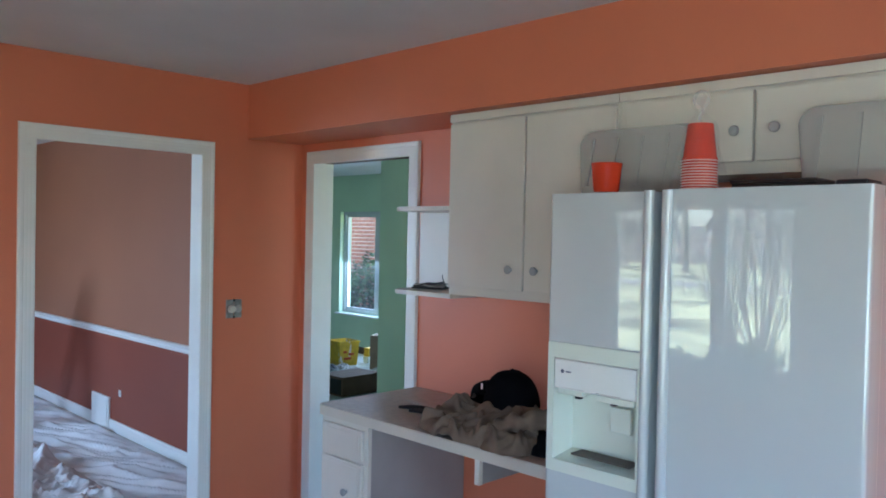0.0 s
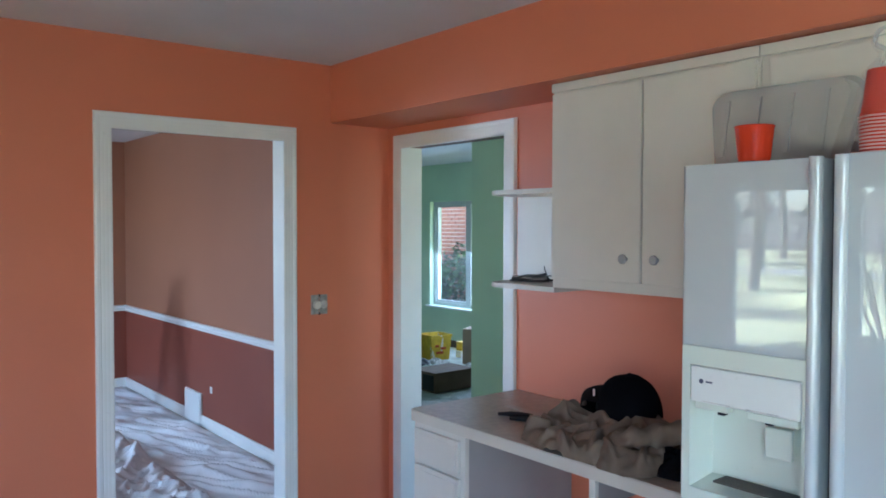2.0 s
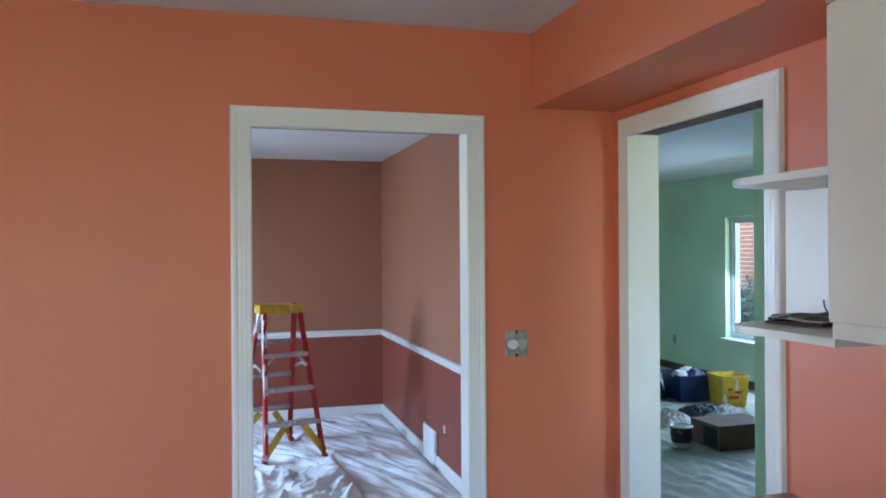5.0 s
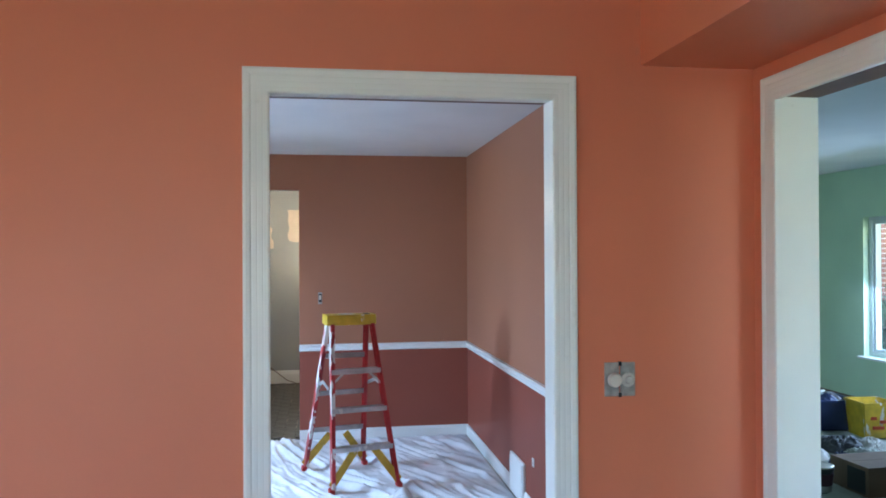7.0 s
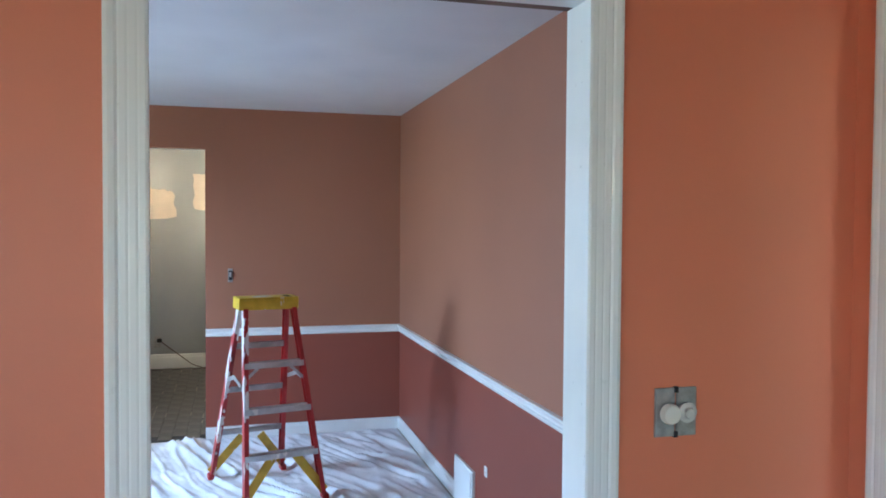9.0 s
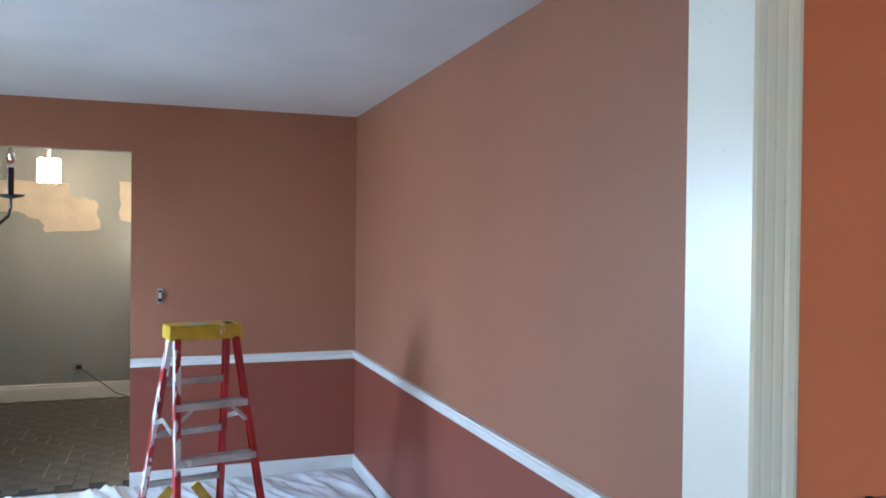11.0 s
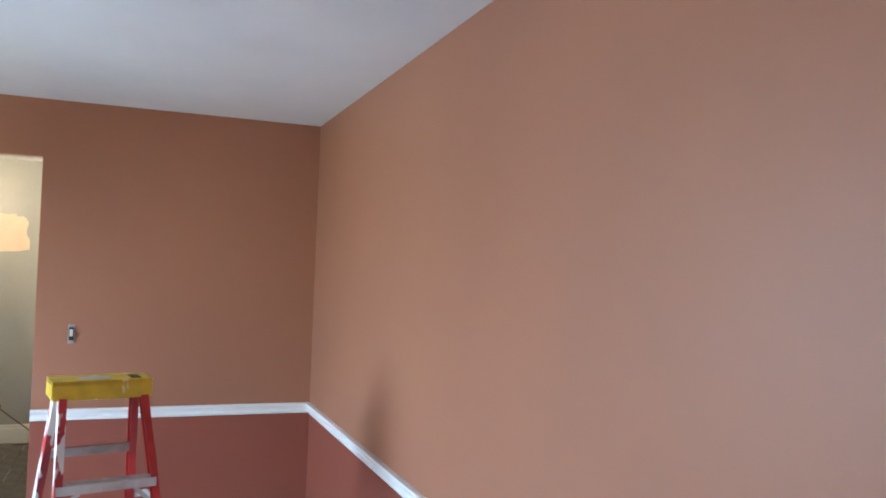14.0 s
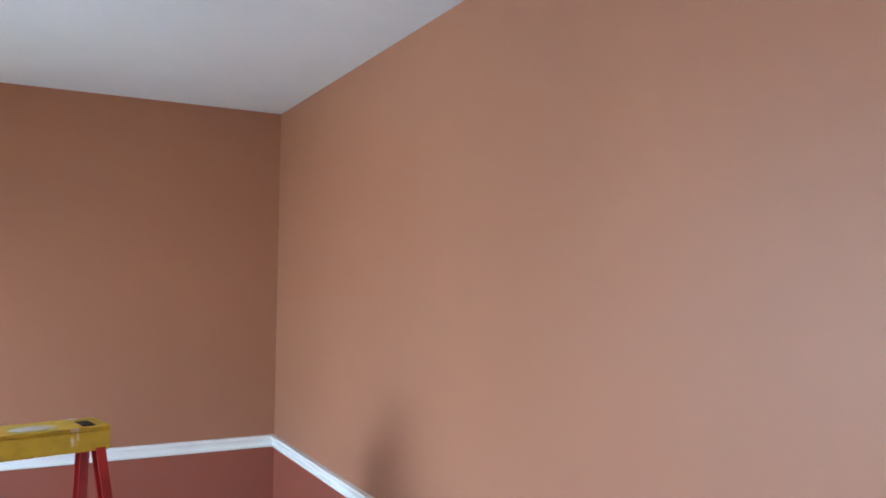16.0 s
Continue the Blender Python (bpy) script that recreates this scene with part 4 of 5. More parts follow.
def drop_cloth(name, x0, x1, y0, y1, z, direction, seed, label, height=0.035, mat=CLOTH, step=0.0125, coarse=1.0, sway=0.16, ridge=None, loose=1.0):
    """A canvas sheet with long soft folds along one direction, cross creases and a loose, uneven edge."""
    nx, ny = int((x1 - x0) / step), int((y1 - y0) / step)
    verts, faces = [], []
    c, s = math.cos(radians(direction)), math.sin(radians(direction))
    for i in range(nx + 1):
        for j in range(ny + 1):
            u, v = i / nx, j / ny
            x, y = x0 + (x1 - x0) * u, y0 + (y1 - y0) * v
            e = min(u * (x1 - x0), (1 - u) * (x1 - x0), v * (y1 - y0), (1 - v) * (y1 - y0))
            a, b = c * x + s * y, -s * x + c * y
            warp = sway * noise.noise((a * 0.7, b * 0.7, seed)) + sway * 0.3 * noise.noise((a * 2.1, b * 2.1, seed + 7))
            bw = b + warp
            n1 = noise.noise((a * 0.75 + 3, bw * 5.6 / coarse, seed + 1))
            n2 = noise.noise((a * 1.7, bw * 12.0 / coarse, seed + 2))
            n3 = noise.noise((a * 0.6, b * 2.2 / coarse, seed + 8))
            r1 = max(0, 1 - abs(n1) * 4.0) ** 1.5 * max(0.25, 0.75 + n3) + 0.30 * abs(n1)
            r2 = max(0, 1 - abs(n2) * 3.6) ** 1.4 * max(0, 0.45 + noise.noise((b * 3, a * 1.1, seed + 5)))
            r3 = 1 - abs(noise.noise((a * 3.0 + warp * 4, b * 3.4, seed + 3))) * 5.0
            r4 = 1 - abs(noise.noise(((a + b) * 7.0 + warp * 3, (a - b) * 3.0, seed + 4))) * 5.5
            h = height * (r1 + r2 * 0.6 + (max(0, r3) ** 2 * 0.4 + max(0, r4) ** 2 * 0.3) * loose)
            h += 0.006 * noise.noise((x * 9, y * 9, seed))
            if ridge:
                k = (1 - u) * (x1 - x0) - 0.10 - 0.06 * noise.noise((y * 2.2, seed, 0))
                h += ridge * math.exp(-(k / 0.07) ** 2) * (0.75 + 0.6 * noise.noise((y * 4.0, 2.0, seed)))
            fade = min(1, e / 0.09)
            verts.append((x, y, z + 0.004 + max(0, h) * (0.06 + 0.94 * fade)))
    g = lambda i, j: i * (ny + 1) + j
    for i in range(nx):
        for j in range(ny):
            faces.append((g(i, j), g(i + 1, j), g(i + 1, j + 1), g(i, j + 1)))
    me = bpy.data.meshes.new(name)
    me.from_pydata(verts, [], faces)
    me.materials.append(mat)
    for p in me.polygons:
        p.use_smooth = True
    ob = new(name, me)
    return tagged(ob, label, "drop cloth", "drop cloths")


drop_cloth("drop_cloth", -2.3, DE - 0.030, 0.55, DN - 0.03, 0.0, 116, 2.0, "wrinkled pale canvas drop cloth along the dining wall", height=0.050, sway=0.15, loose=0.18, coarse=0.66)
drop_cloth("drop_cloth", -3.2, -0.70, 0.5, 2.75, 0.030, 84, 11.0, "second bunched canvas drop cloth before the ladder", height=0.078, sway=0.4, ridge=0.05, coarse=2.2, loose=1.2)

# chandelier
ch = thing("chandelier", (-2.105, 2.62, 0), "dark bronze chandelier with candle sleeves and clear bulbs", "chandelier")
BRONZE = material("dark_bronze", (0.05, 0.04, 0.032), 0.38, metal=0.8, vary=0.2)
GLASS_BULB = bpy.data.materials.new("clear_bulb_glass")
GLASS_BULB.use_nodes = True
gb = GLASS_BULB.node_tree.nodes["Principled BSDF"]
gb.inputs["Transmission Weight"].default_value, gb.inputs["Roughness"].default_value, gb.inputs["IOR"].default_value = 1.0, 0.02, 1.3
part("canopy", lathe([(0.065, 2.438), (0.06, 2.42), (0.02, 2.405), (0.0, 2.404)], 20), BRONZE, ch, "", True)
part("rod", tube([(0, 0, 2.41), (0, 0, 2.0), (0, 0, 1.72)], 0.006), BRONZE, ch, "", True)
part("hub", lathe([(0.0, 1.50), (0.012, 1.505), (0.022, 1.52), (0.012, 1.54), (0.030, 1.57), (0.040, 1.60), (0.022, 1.64), (0.014, 1.70), (0.020, 1.76), (0.0, 1.80)], 20), BRONZE, ch, "", True)
for k in range(5):
    a = radians(-58 + 72 * k)
    ca, sa = math.cos(a), math.sin(a)
    P = lambda r, z: (r * ca, r * sa, z)
    arm = part("arm", tube([P(0.02, 1.62), P(0.07, 1.59), P(0.14, 1.60), P(0.20, 1.635), P(0.235, 1.67), P(0.242, 1.70), P(0.242, 1.745)], 0.006), BRONZE, ch, "", True)
    m = Matrix.Translation(P(0.242, 0))
    part("drip_dish", lathe([(0.010, 1.738), (0.045, 1.746), (0.052, 1.754), (0.046, 1.752), (0.010, 1.748)], 20, m), BRONZE, arm, "", True)
    part("candle_sleeve", lathe([(0.012, 1.75), (0.0125, 1.86), (0.0, 1.861)], 14, m), BRONZE, arm, "", True)
    part("bulb", lathe([(0.008, 1.862), (0.014, 1.875), (0.017, 1.892), (0.012, 1.915), (0.004, 1.935), (0.0, 1.938)], 14, m), GLASS_BULB, arm, "clear flame-shaped bulb", True)

# ---- hall ----
PRIMER = material("cream_primer", (0.72, 0.62, 0.49), 0.6, vary=0.05, scale=6)


def patch(pts, name="primer_patch"):
    bm = bmesh.new()
    lo, hi = [bm.verts.new((x, HN - 0.0005, z)) for x, z in pts], [bm.verts.new((x, HN - 0.003, z)) for x, z in pts]
    bm.faces.new(hi)
    for i in range(len(pts)):
        bm.faces.new((lo[i], lo[(i + 1) % len(pts)], hi[(i + 1) % len(pts)], hi[i]))
    return structure(name, bm, PRIMER, "roller-edged patch of cream primer on the grey wall", "paint patch")


def ragged(pts, seed, n=9, amp=0.03):
    out = []
    for k, (a, b) in enumerate(zip(pts, pts[1:] + pts[:1])):
        for i in range(n):
            t = i / n
            out.append((a[0] + (b[0] - a[0]) * t + amp * noise.noise((t * 3, k * 2.3, seed)), a[1] + (b[1] - a[1]) * t + amp * noise.noise((k * 3.1, t * 3, seed + 5))))
    return out


patch(ragged([(-3.05, 2.12), (-2.20, 2.11), (-2.15, 1.96), (-1.95, 1.95), (-1.90, 1.68), (-2.38, 1.62), (-2.45, 1.74), (-2.62, 1.83), (-3.05, 1.80)], 1.0))
patch(ragged([(-1.74, 2.14), (-1.30, 2.14), (-1.30, 1.74), (-1.72, 1.75)], 4.0))
lamp = thing("ceiling_lamp", (-2.235, 6.6, 0), "lit crystal glass ceiling lamp with warm glow", "ceiling lamp")
part("canopy", lathe([(0.06, 2.438), (0.055, 2.415), (0.018, 2.40), (0.015, 2.24), (0.0, 2.24)], 20), CHROME, lamp, "", True)
GLOW = bpy.data.materials.new("warm_lit_glass")
GLOW.use_nodes = True
ge = GLOW.node_tree.nodes["Principled BSDF"]
ge.inputs["Base Color"].default_value = (0.9, 0.8, 0.65, 1)
ge.inputs["Emission Color"].default_value = (1.0, 0.74, 0.44, 1)
ge.inputs["Emission Strength"].default_value = 1.7
SCONCE_GLOW = GLOW.copy()
SCONCE_GLOW.name = "bright_warm_glass"
SCONCE_GLOW.node_tree.nodes["Principled BSDF"].inputs["Emission Strength"].default_value = 6.5
for k in range(14):
    a = k * 2 * math.pi / 14
    bm = bmesh.new()
    box(bm, -0.017, 0.017, -0.007, 0.007, 2.045 + 0.012 * (k % 2), 2.250 - 0.01 * (k % 3), Matrix.Translation((0.082 * math.cos(a), 0.082 * math.sin(a), 0)) @ pose(0, 0, 0, 0, 0, math.degrees(a) + 90))
    bmesh.ops.bevel(bm, geom=bm.edges[:], offset=0.004, segments=1, affect="EDGES")
    part("glass_prism", bm, GLOW, lamp, "glowing glass prism")
sconce = thing("wall_lamp", (-1.16, HN, 1.62), "lit warm wall lamp on the grey hall wall", "wall lamp")
part("back_plate", bevelled(-0.04, 0.04, -0.014, -0.0005, -0.09, 0.03, 0.003), CHROME, sconce)
part("bracket", tube([(0, -0.012, -0.04), (0, -0.06, -0.07), (0, -0.11, -0.04)], 0.006), CHROME, sconce, "", True)
part("shade", lathe([(0.035, -0.045), (0.05, -0.03), (0.062, 0.03), (0.058, 0.09), (0.04, 0.13), (0.0, 0.135)], 24, Matrix.Translation((0, -0.11, 0))), SCONCE_GLOW, sconce, "glowing frosted glass shade", True)
outlet = thing("wall_outlet", (-2.105, HN, 0.29), "open wall outlet box with a plugged cord", "outlet")
part("box_plate", bevelled(-0.04, 0.03, -0.012, -0.0005, -0.06, 0.06, 0.003), GALV, outlet)
part("plug", bevelled(-0.01, 0.04, -0.045, -0.0125, 0.0, 0.04, 0.006), DARK, outlet)
part("cord", tube([(0.03, -0.03, 0.01), (0.12, -0.05, -0.06), (0.25, -0.06, -0.16), (0.36, -0.08, -0.245), (0.48, -0.12, -0.282), (0.75, -0.14, -0.283)], 0.005), material("brown_cord", (0.12, 0.06, 0.04), 0.5), outlet, "", True)

# hall floor: dark slate bricks laid end on, with slivers of pale joint showing here and there
tile_meshes = [finish("slate_tile", bevelled(-0.0485, 0.0485, -0.0985, 0.0985, -0.006, 0.0, 0.002, 1), SLATE) for _ in range(3)]
floor_hall = bpy.data.objects["floor_hall"]
rnd = random.Random(4)
count = 0
joints = bmesh.new()
for q in range(20):
    for r in range(15):
        x, y = -3.0 + q * 0.1, DN + 0.16 + (r + 0.5 * (q % 2)) * 0.2
        if y < HN - 0.1 and count < 300:
            ob = new("slate_tile", tile_meshes[(r * 3 + q) % 3])
            ob.matrix_basis = pose(x, y, -0.0008 * rnd.random(), 0, 0, 0.6 * (rnd.random() - 0.5))
            ob.parent = floor_hall
            count += 1
            if rnd.random() < 0.3:
                w, ln = rnd.uniform(0.003, 0.006), rnd.uniform(0.04, 0.095)
                box(joints, x + 0.05 - w, x + 0.05 + w, y - ln, y + ln, -0.005, 0.0012)
pale = part("pale_joints", joints, material("pale_joint", (0.34, 0.31, 0.25), 0.8, vary=0.1), floor_hall)
pale["kind"] = "stuff"

# ---- windows ----
GLASS = bpy.data.materials.new("window_glass")
GLASS.use_nodes = True
gn = GLASS.node_tree
gp = gn.nodes["Principled BSDF"]
gp.inputs["Base Color"].default_value = (1, 1, 1, 1)
gp.inputs["Roughness"].default_value = 0.0
gp.inputs["Alpha"].default_value = 0.06
ALU_FRAME = material("pale_window_frame", (0.62, 0.64, 0.64), 0.4, vary=0.04)


def window(name, x, y0, y1, z0, z1, mullions, label, face=1, sill=True):
    """A fixed window in a wall across x: frame, mullions, panes and an inner sill. face: 1 where the room lies towards -x."""
    ob = thing(name, (0, 0, 0), label, "window")
    ob["kind"] = "structure"
    t = 0.045
    fr = bmesh.new()
    for b in ((y0, y0 + t, z0, z1), (y1 - t, y1, z0, z1), (y0 + t, y1 - t, z0, z0 + t), (y0 + t, y1 - t, z1 - t, z1)):
        box(fr, x - 0.035, x + 0.035, *b)
    part("window_frame", fr, ALU_FRAME, ob)
    edges = [y0 + t] + [v for m, w in mullions for v in (m - w / 2, m + w / 2)] + [y1 - t]
    for m, w in mullions:
        part("mullion", bevelled(x - 0.045, x + 0.045, m - w / 2, m + w / 2, z0 + t, z1 - t, 0.006), ALU_FRAME, ob)
    for a, b in zip(edges[::2], edges[1::2]):
        p = part("pane", boxes((x - 0.003, x + 0.003, a, b, z0 + t, z1 - t)), GLASS, ob)
        p.visible_shadow = False
        sash = bmesh.new()
        for q in ((a, a + 0.03, z0 + t, z1 - t), (b - 0.03, b, z0 + t, z1 - t), (a + 0.03, b - 0.03, z0 + t, z0 + t + 0.03), (a + 0.03, b - 0.03, z1 - t - 0.03, z1 - t)):
            box(sash, x - 0.02, x + 0.02, *q)
        part("sash", sash, ALU_FRAME, ob)
    if sill:
        s = -1 if face == 1 else 1
        xs = sorted((x + s * 0.036, x + s * 0.16))
        part("window_sill", bevelled(xs[0], xs[1], y0 - 0.03, y1 + 0.03, z0 - 0.024, z0 - 0.001, 0.004), TRIM, ob)
    return ob


window("window_1", GX + 0.1, 2.55, 4.985, 0.53, 1.94, [(4.235, 0.10), (3.30, 0.10)], "wide pale framed window facing a brick wall")
window("window_2", KX - 0.1, -1.80, -0.27, 0.67, 1.945, [(-1.177, 0.05)], "kitchen window with two panes facing the lawn", -1)
# invented glazing round the kitchen fill lamp, out of view
window("added_window", KX - 0.1, -5.85, -3.85, 0.08, 1.95, [(-4.85, 0.06)], "added unseen two-paned glazed opening for kitchen fill light", -1, False)
window("window_4", DW - 0.1, 2.62, 3.74, 0.55, 2.14, [], "wide dining room window", -1)

# ---- green room clutter ----
GCLOTH = material("pale_plastic_sheet", (0.36, 0.38, 0.33), 0.55, vary=0.08, scale=4, grain=300, bump=0.2)
drop_cloth("drop_cloth", 0.4, 3.95, 1.0, 6.6, 0.0, 100, 21.0, "creased pale drop cloth over the green room floor", height=0.024, mat=GCLOTH, step=0.035, coarse=1.5)
CARD = material("brown_cardboard", (0.17, 0.105, 0.065), 0.85, vary=0.1, scale=6)
CARD_LIGHT = material("tan_cardboard", (0.34, 0.24, 0.16), 0.85, vary=0.08, scale=6)
BLUE = material("navy_plastic", (0.015, 0.03, 0.11), 0.35, vary=0.1)
GREY_PL = material("dark_grey_plastic", (0.03, 0.032, 0.038), 0.45, vary=0.15)


def carton(x, y, turn, w, d, h, label, mat=CARD, z=0.022, opening=True):
    """An open carton with standing walls and folded flaps."""
    ob = thing("cardboard_box", (x, y, z), label, "cardboard box", "cartons on the drop cloth", turn)
    t = 0.005
    part("bottom", boxes((-w / 2, w / 2, -d / 2, d / 2, 0, t)), mat, ob)
    for a in ((-w / 2, w / 2, -d / 2, -d / 2 + t), (-w / 2, w / 2, d / 2 - t, d / 2), (-w / 2, -w / 2 + t, -d / 2 + t, d / 2 - t), (w / 2 - t, w / 2, -d / 2 + t, d / 2 - t)):
        part("side", boxes((*a, t, h)), mat, ob)
    if opening:
        for s, ang in ((-1, 62), (1, -50)):
            bm = bmesh.new()
            box(bm, -w / 2, w / 2, 0, s * d * 0.45, -t / 2, t / 2, pose(0, s * d / 2, h, ang * s * s * (1 if s < 0 else 1), 0, 0))
            part("flap", bm, mat, ob)
    else:
        for s in (-1, 1):
            part("flap", boxes((-w / 2, w / 2, min(0, s * d / 2) + (0.002 if s > 0 else 0), max(0, s * d / 2) - (0.002 if s < 0 else 0), h, h + t)), mat, ob)
    return ob


carton(2.36, 2.48, 2, 0.50, 0.36, 0.185, "brown cardboard carton lying on the drop cloth", CARD, 0.02, False)
carton(3.55, 3.30, 30, 0.30, 0.30, 0.40, "tall tan carton beside a yellow bucket", CARD_LIGHT, 0.02, False)
# black sheet on the carton side imitates a shaded opening; no hole is cut
part("opening_shade", boxes((-0.2535, -0.2505, -0.155, 0.01, 0.015, 0.165)), DARK, bpy.data.objects["cardboard_box"], "flat black sheet painting the shade of an opening")


def pail(name, x, y, r, h, mat, label, category, handle=True, square=False):
    ob = thing(name, (x, y, 0.02), label, category, "", 40)
    seg = 4 if square else 28
    k = 1.32 if square else 1.0
    part("shell", lathe([(r * 0.84 * k, 0), (r * k, h), (r * 1.04 * k, h), (r * 1.04 * k, h - 0.02), (r * 0.96 * k, h - 0.02), (r * 0.82 * k, 0.01), (0, 0.01)], seg), mat, ob, "", not square)
    if handle:
        part("bail", tube([(r * k * 0.74 * math.cos(a) if square else r * math.cos(a), -0.06 * math.sin(a), h - 0.02 - 0.05 * math.sin(a)) for a in [i * math.pi / 12 for i in range(13)]], 0.004), ALU, ob, "", True)
    return ob


yb = pail("paint_bucket", 3.32, 3.84, 0.155, 0.30, YELLOW, "yellow plastic paint bucket with red printing", "bucket", True, True)
RED_INK = material("red_print", (0.45, 0.06, 0.02), 0.5)
for dx, dz, w in ((-0.06, 0.17, 0.05), (0.03, 0.14, 0.07), (-0.02, 0.09, 0.10)):
    m = pose(0, -0.136, dz, 4, 0, 0)
    bm = bmesh.new()
    box(bm, dx - w / 2, dx + w / 2, -0.004, 0.003, -0.014, 0.014, pose(0, 0, 0, 0, 0, -45) @ m)
    part("printing", bm, RED_INK, yb)
bin1 = pail("storage_tub", 3.12, 4.22, 0.22, 0.27, BLUE, "navy blue plastic tub full of tools", "tub", False, True)
rnd = random.Random(9)
for i in range(5):
    a = part("rag", crumpled(-0.14 + 0.07 * i, 0.05 * (-1) ** i, 0.09, 0.09, 0.05, 1.0 + i, 5), (PAPER, BLUE, GCLOTH, GREY_PL, PAPER)[i], bin1, "", True)
    a.location.z = 0.25
can = pail("paint_can", 1.92, 2.50, 0.085, 0.165, GREY_PL, "dark paint can with silver rim", "paint can")
part("lid", lathe([(0.089, 0.160), (0.089, 0.170), (0.080, 0.172), (0.076, 0.166), (0.0, 0.166)], 24), CHROME, can, "silver metal lid", True)
part("base_band", lathe([(0.0735, 0.004), (0.0775, 0.045)], 24), ALU, can, "bare metal lower band", True)
part("label_band", lathe([(0.0785, 0.048), (0.0865, 0.125)], 24), material("maroon_label", (0.06, 0.015, 0.03), 0.5), can, "", True)
chairk = thing("tool_bag", (2.72, 4.42, 0.02), "black fabric tool bag by the wall", "bag", "", 35)
part("pouch", crumpled(0, 0, 0.26, 0.2, 0.24, 4.4, 5), GREY_PL, chairk, "", True)
part("strap", tube([(-0.16, 0, 0.22), (-0.08, 0, 0.34), (0.06, 0, 0.35), (0.15, 0, 0.22)], 0.014), GREY_PL, chairk, "", True)
board = thing("white_board", (2.86, 4.86, 0.02), "white panel leaning beside the tool bag", "board", "", -30)
bm = bmesh.new()
box(bm, -0.16, 0.16, -0.01, 0.01, 0, 0.46, pose(0, 0, 0, -20, 0, 0))
part("panel", bm, TRIM, board)
lantern = thing("work_light", (3.60, 3.68, 0.02), "small yellow and white work light", "work light")
part("base", bevelled(-0.05, 0.05, -0.05, 0.05, 0, 0.09, 0.01), TRIM, lantern)
part("body", bevelled(-0.045, 0.045, -0.045, 0.045, 0.0905, 0.20, 0.01), YELLOW, lantern)
for i, (x, y, w, d, tn, mt) in enumerate(((2.62, 3.05, 0.5, 0.36, 20, GCLOTH), (2.95, 3.30, 0.42, 0.30, -25, PAPER), (2.75, 3.45, 0.36, 0.5, 50, GREY_PL), (2.45, 2.95, 0.3, 0.24, 10, BLUE), (3.05, 2.85, 0.4, 0.3, 70, PAPER), (2.35, 3.3, 0.5, 0.3, 30, PAPER))):
    c = thing("paint_rag", (x, y, 0.02), ("crumpled pale sheet", "crumpled paper", "dark rag", "blue rag", "crumpled newspaper", "crumpled newspaper")[i] + " on the drop cloth", "rag", "rags on the drop cloth", tn)
    part("fold", crumpled(0, 0, w / 2, d / 2, 0.10, 6.0 + i, 6), mt, c, "", True)
tray = thing("roller_tray", (2.30, 1.62, 0.02), "dark plastic roller tray with a red roller", "roller tray", "", 35)
part("basin", lathe([(0.16, 0.0), (0.22, 0.16), (0.23, 0.16), (0.17, 0.0)], 20), GREY_PL, tray, "", True)
part("roller", tube([(-0.16, -0.05, 0.18), (0.14, 0.1, 0.20)], 0.022), CUP_RED, tray, "", True)
wo = thing("wall_outlet", (GX, 6.05, 0.40), "small dark wall outlet on the green wall", "outlet")
part("plate", bevelled(-0.006, -0.0005, -0.035, 0.035, -0.055, 0.055, 0.002), GALV, wo)
structure("baseboard_green_room", extrude(BASE, lambda u, v, s: (GX - u, s, v), -3, GN), material("dark_wood_base", (0.12, 0.08, 0.055), 0.5, vary=0.2), "dark wooden baseboard in the green room", "moulding")

# ---- outside the green room: brick wing and shrub ----
BX, BZ0, BZ1 = 6.3, -0.4, 4.4
wing = thing("brick_house_wing", (BX, 0, 0), "sunlit red brick wing of the house", "building")
part("mortar_wall", boxes((0.012, 0.25, 3.0, 11.5, BZ0, BZ1)), MORTAR, wing)
bmesh_brick = [finish("brick", bevelled(0.0, 0.05, -0.097, 0.097, -0.028, 0.028, 0.002, 1), BRICK) for _ in range(2)]
many = bmesh.new()
made = 0
for r in range(int((BZ1 - BZ0) / 0.0677)):
    for q in range(40):
        y = 3.1 + (q + 0.5 * (r % 2)) * 0.2045
        z = BZ0 + 0.034 + r * 0.0677
        near = 5.0 < y < 8.0 and 0.95 < z < 2.35
        if near and made < 300:
            ob = new("brick", bmesh_brick[(r + q) % 2])
            ob.parent = wing
            ob.matrix_basis = pose(0.001 * ((r * 7 + q * 3) % 5), y, z)
            made += 1
        elif y < 11.4:
            box(many, 0.0, 0.05, y - 0.097, y + 0.097, z - 0.028, z + 0.028)
stuff = part("bricks", many, BRICK, wing)
stuff["kind"] = "stuff"
LEAF = material("shrub_leaf", (0.05, 0.10, 0.025), 0.6, vary=0.5, scale=5)


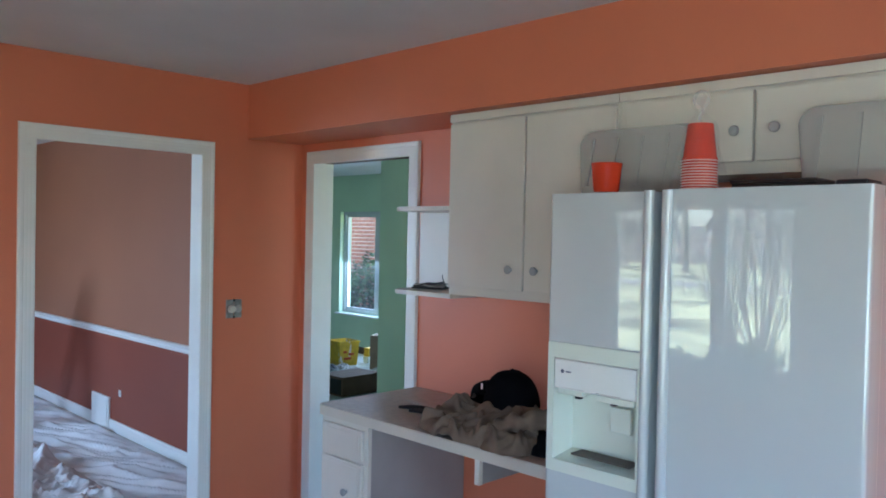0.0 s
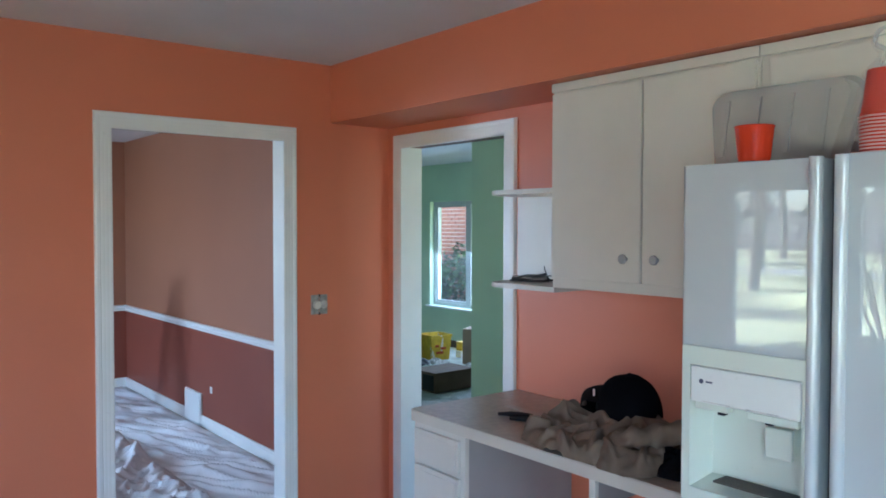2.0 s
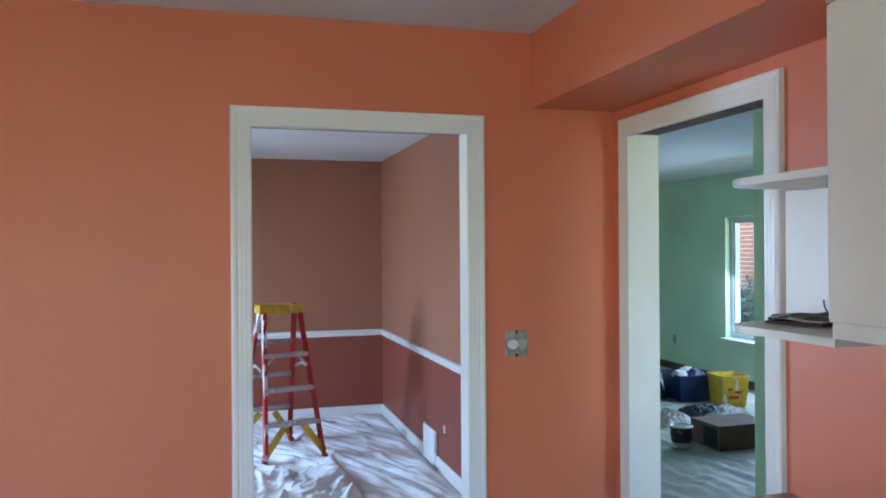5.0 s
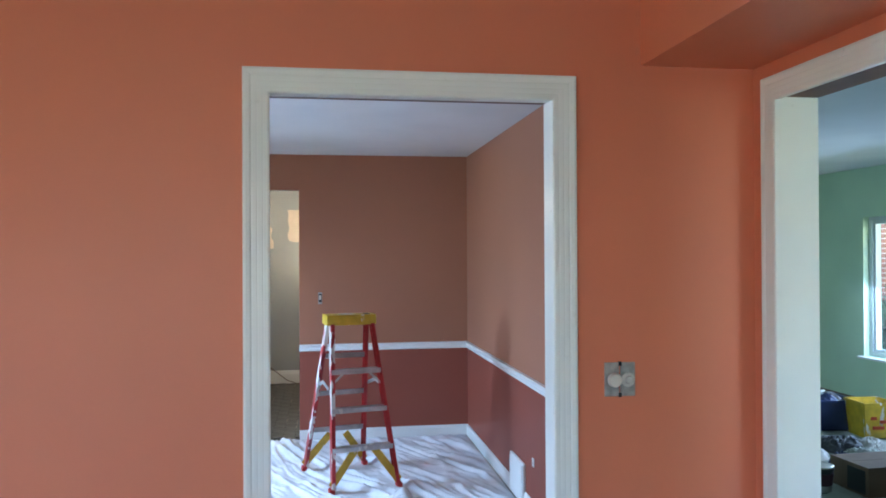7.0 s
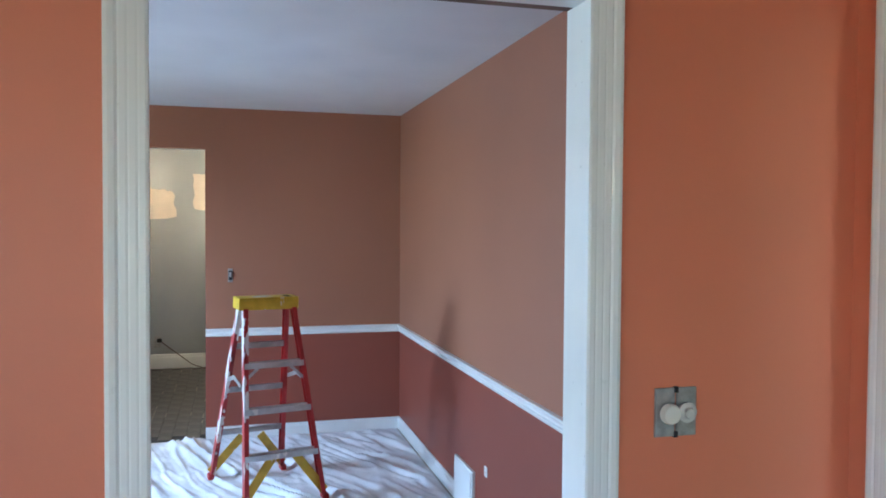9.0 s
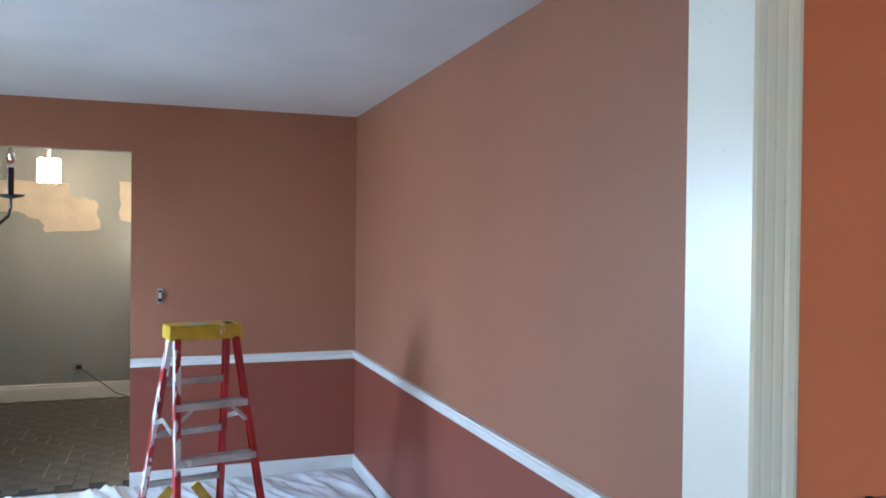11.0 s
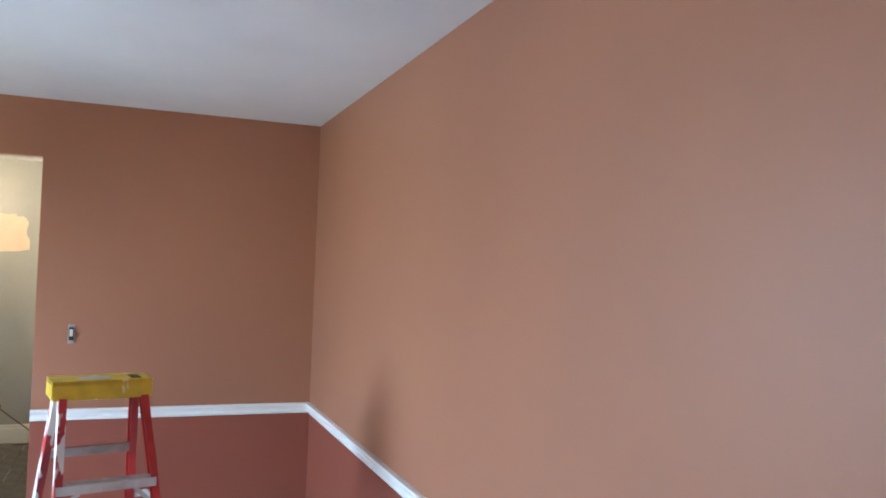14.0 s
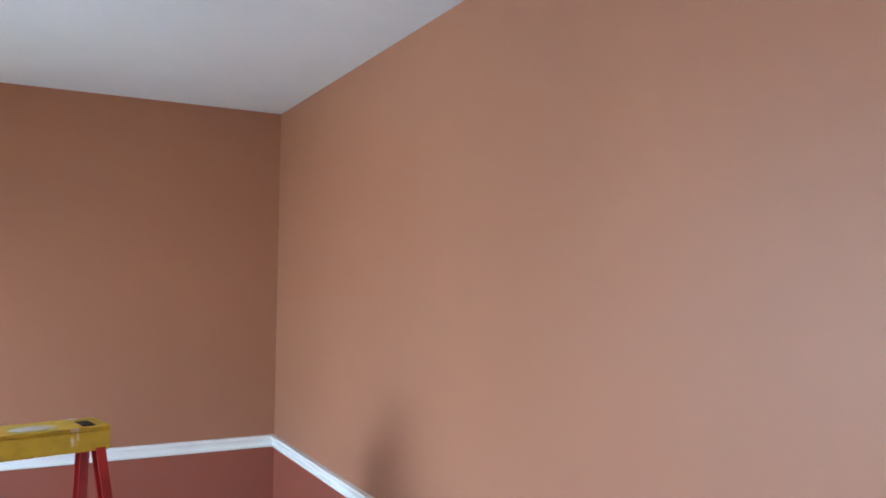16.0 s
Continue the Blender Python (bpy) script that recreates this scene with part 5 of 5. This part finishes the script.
def shrub(x, y, rx, ry, h, seed, leaves=2600, label="dense leafy green shrub against the brick wall", group="shrubs by the brick wing"):
    ob = thing("shrub", (x, y, -0.4), label, "shrub", group)
    rr = random.Random(seed)
    verts, faces = [], []
    for i in range(leaves):
        a, e = rr.uniform(0, 2 * math.pi), math.acos(rr.uniform(-0.2, 1))
        r = (0.62 + 0.38 * rr.random() ** 0.5) * (1 + 0.25 * noise.noise((math.cos(a) * 2 + seed, math.sin(a) * 2, e * 2)))
        p = Vector((rx * r * math.sin(e) * math.cos(a), ry * r * math.sin(e) * math.sin(a), max(0.05, h * 0.42 + h * 0.58 * r * math.cos(e))))
        d = Vector((rr.gauss(0, 1), rr.gauss(0, 1), rr.gauss(0, 1))).normalized()
        s = d.orthogonal().normalized() * rr.uniform(0.018, 0.032)
        k = len(verts)
        verts += [p - d * 0.05, p + s, p + d * 0.05, p - s]
        faces.append((k, k + 1, k + 2, k + 3))
    me = bpy.data.meshes.new("foliage")
    me.from_pydata([tuple(v) for v in verts], [], faces)
    me.materials.append(LEAF)
    f = new("foliage", me)
    f.parent = ob
    f["kind"] = "stuff"
    for k in range(5):
        a = k * 1.26
        part("stem", tube([(0.04 * math.cos(a), 0.04 * math.sin(a), 0), (rx * 0.3 * math.cos(a), ry * 0.3 * math.sin(a), h * 0.4), (rx * 0.5 * math.cos(a), ry * 0.5 * math.sin(a), h * 0.75)], [0.02, 0.014, 0.006]), BARK, ob, "", True)
    return ob


shrub(5.55, 4.6, 0.55, 0.8, 1.75, 3)
shrub(5.6, 5.9, 0.5, 0.75, 1.70, 5)
shrub(5.5, 7.2, 0.5, 0.8, 1.62, 8)
for sy in (-1.75, -1.0, -0.3):
    shrub(-5.35, sy, 0.45, 0.5, 1.10 + 0.08 * math.sin(sy * 5), 11 + sy, 1500, "low glossy evergreen shrub under the kitchen window", "shrubs under the kitchen window")

# ---- outside the kitchen: lawn trees mirrored in the refrigerator ----


def bare_tree(x, y, h, seed):
    ob = thing("tree", (x, y, -0.4), "bare grey winter tree standing on the lawn", "tree", "trees on the lawn")
    rr = random.Random(seed)
    me_v = [(0, 0, 0), (rr.uniform(-.1, .1), rr.uniform(-.1, .1), h * 0.25), (rr.uniform(-.3, .3), rr.uniform(-.3, .3), h * 0.55), (rr.uniform(-.5, .5), rr.uniform(-.5, .5), h * 0.98)]
    part("trunk", tube(me_v, [h * 0.022, h * 0.018, h * 0.012, 0.01], 10), BARK, ob, "", True)
    for k in range(11):
        t = rr.uniform(0.22, 0.9)
        seg = t * 3
        i = min(2, int(seg))
        p = Vector(me_v[i]).lerp(Vector(me_v[i + 1]), seg - i)
        a = rr.uniform(0, 6.28)
        ln = h * rr.uniform(0.22, 0.42) * (1.15 - t)
        d = Vector((math.cos(a), math.sin(a), rr.uniform(0.45, 1.0)))
        q = p + d * ln * 0.5
        e = q + Vector((d.x, d.y, d.z + 0.5)) * ln * 0.6
        limb = part("limb", tube([p, q, e], [h * 0.008, h * 0.005, 0.008], 6), BARK, ob, "", True)
        for s in range(5):
            u = rr.uniform(0.3, 1.0)
            b = p.lerp(q, u * 2) if u < 0.5 else q.lerp(e, u * 2 - 1)
            dd = Vector((rr.gauss(d.x, 0.6), rr.gauss(d.y, 0.6), abs(rr.gauss(0.7, 0.4)))) * ln * 0.45
            part("twig", tube([b, b + dd * 0.5, b + dd + Vector((0, 0, ln * 0.06))], [0.02, 0.013, 0.006], 5), BARK, limb)
    return ob


for i, (x, y, h) in enumerate(((-22, 9.5, 9), (-30, 10, 10), (-34, 16, 11), (-40, 13, 11), (-44, 20, 12), (-46, 25, 12), (-50, 17, 12), (-38, 21, 10), (-52, 29, 12), (-26, 13.5, 9))):
    bare_tree(x, y, h, 30 + i)


def bare_shrub(x, y, h, seed):
    """A fan of thin bare stems that arch outwards."""
    ob = thing("shrub", (x, y, -0.4), "leafless winter shrub with arching stems on the lawn", "shrub", "bare shrubs on the lawn")
    rr = random.Random(seed)
    for k in range(22):
        a, sp = rr.uniform(0, 6.28), rr.uniform(0.15, 0.75)
        hh = h * rr.uniform(0.7, 1.05)
        d = Vector((math.cos(a), math.sin(a), 0)) * sp
        part("stem", tube([(0, 0, 0), d * 0.25 + Vector((0, 0, hh * 0.4)), d * 0.7 + Vector((0, 0, hh * 0.78)), d * 1.25 + Vector((0, 0, hh))], [0.022, 0.017, 0.012, 0.006], 5), BARK, ob)
    return ob


bare_shrub(-8.6, 0.25, 2.3, 3)
bare_shrub(-11.5, 2.0, 2.2, 5)
hill = bmesh.new()
cols = []
for i in range(400):
    y = -60 + i * 0.4
    hh = 3.9 + 1.4 * noise.noise((y * 0.07, 1.7, 0)) + 1.6 * noise.noise((y * 0.35, 4.1, 0)) + 1.8 * noise.noise((y * 1.9, 2.4, 0))
    cols.append((hill.verts.new((-60, y, -0.5)), hill.verts.new((-61, y, hh * 0.6)), hill.verts.new((-63, y, hh))))
for a, b in zip(cols, cols[1:]):
    hill.faces.new((a[0], b[0], b[1], a[1]))
    hill.faces.new((a[1], b[1], b[2], a[2]))
structure("backdrop", hill, material("far_bare_wood", (0.05, 0.046, 0.043), 1.0, vary=0.45, scale=0.5, grain=4), "line of distant grey winter woods", "woods")
structure("road", boxes((-34, -30.5, -200, 200, -0.395, -0.38)), material("pale_asphalt", (0.16, 0.155, 0.15), 0.9, vary=0.1), "pale road beyond the lawn", "road")
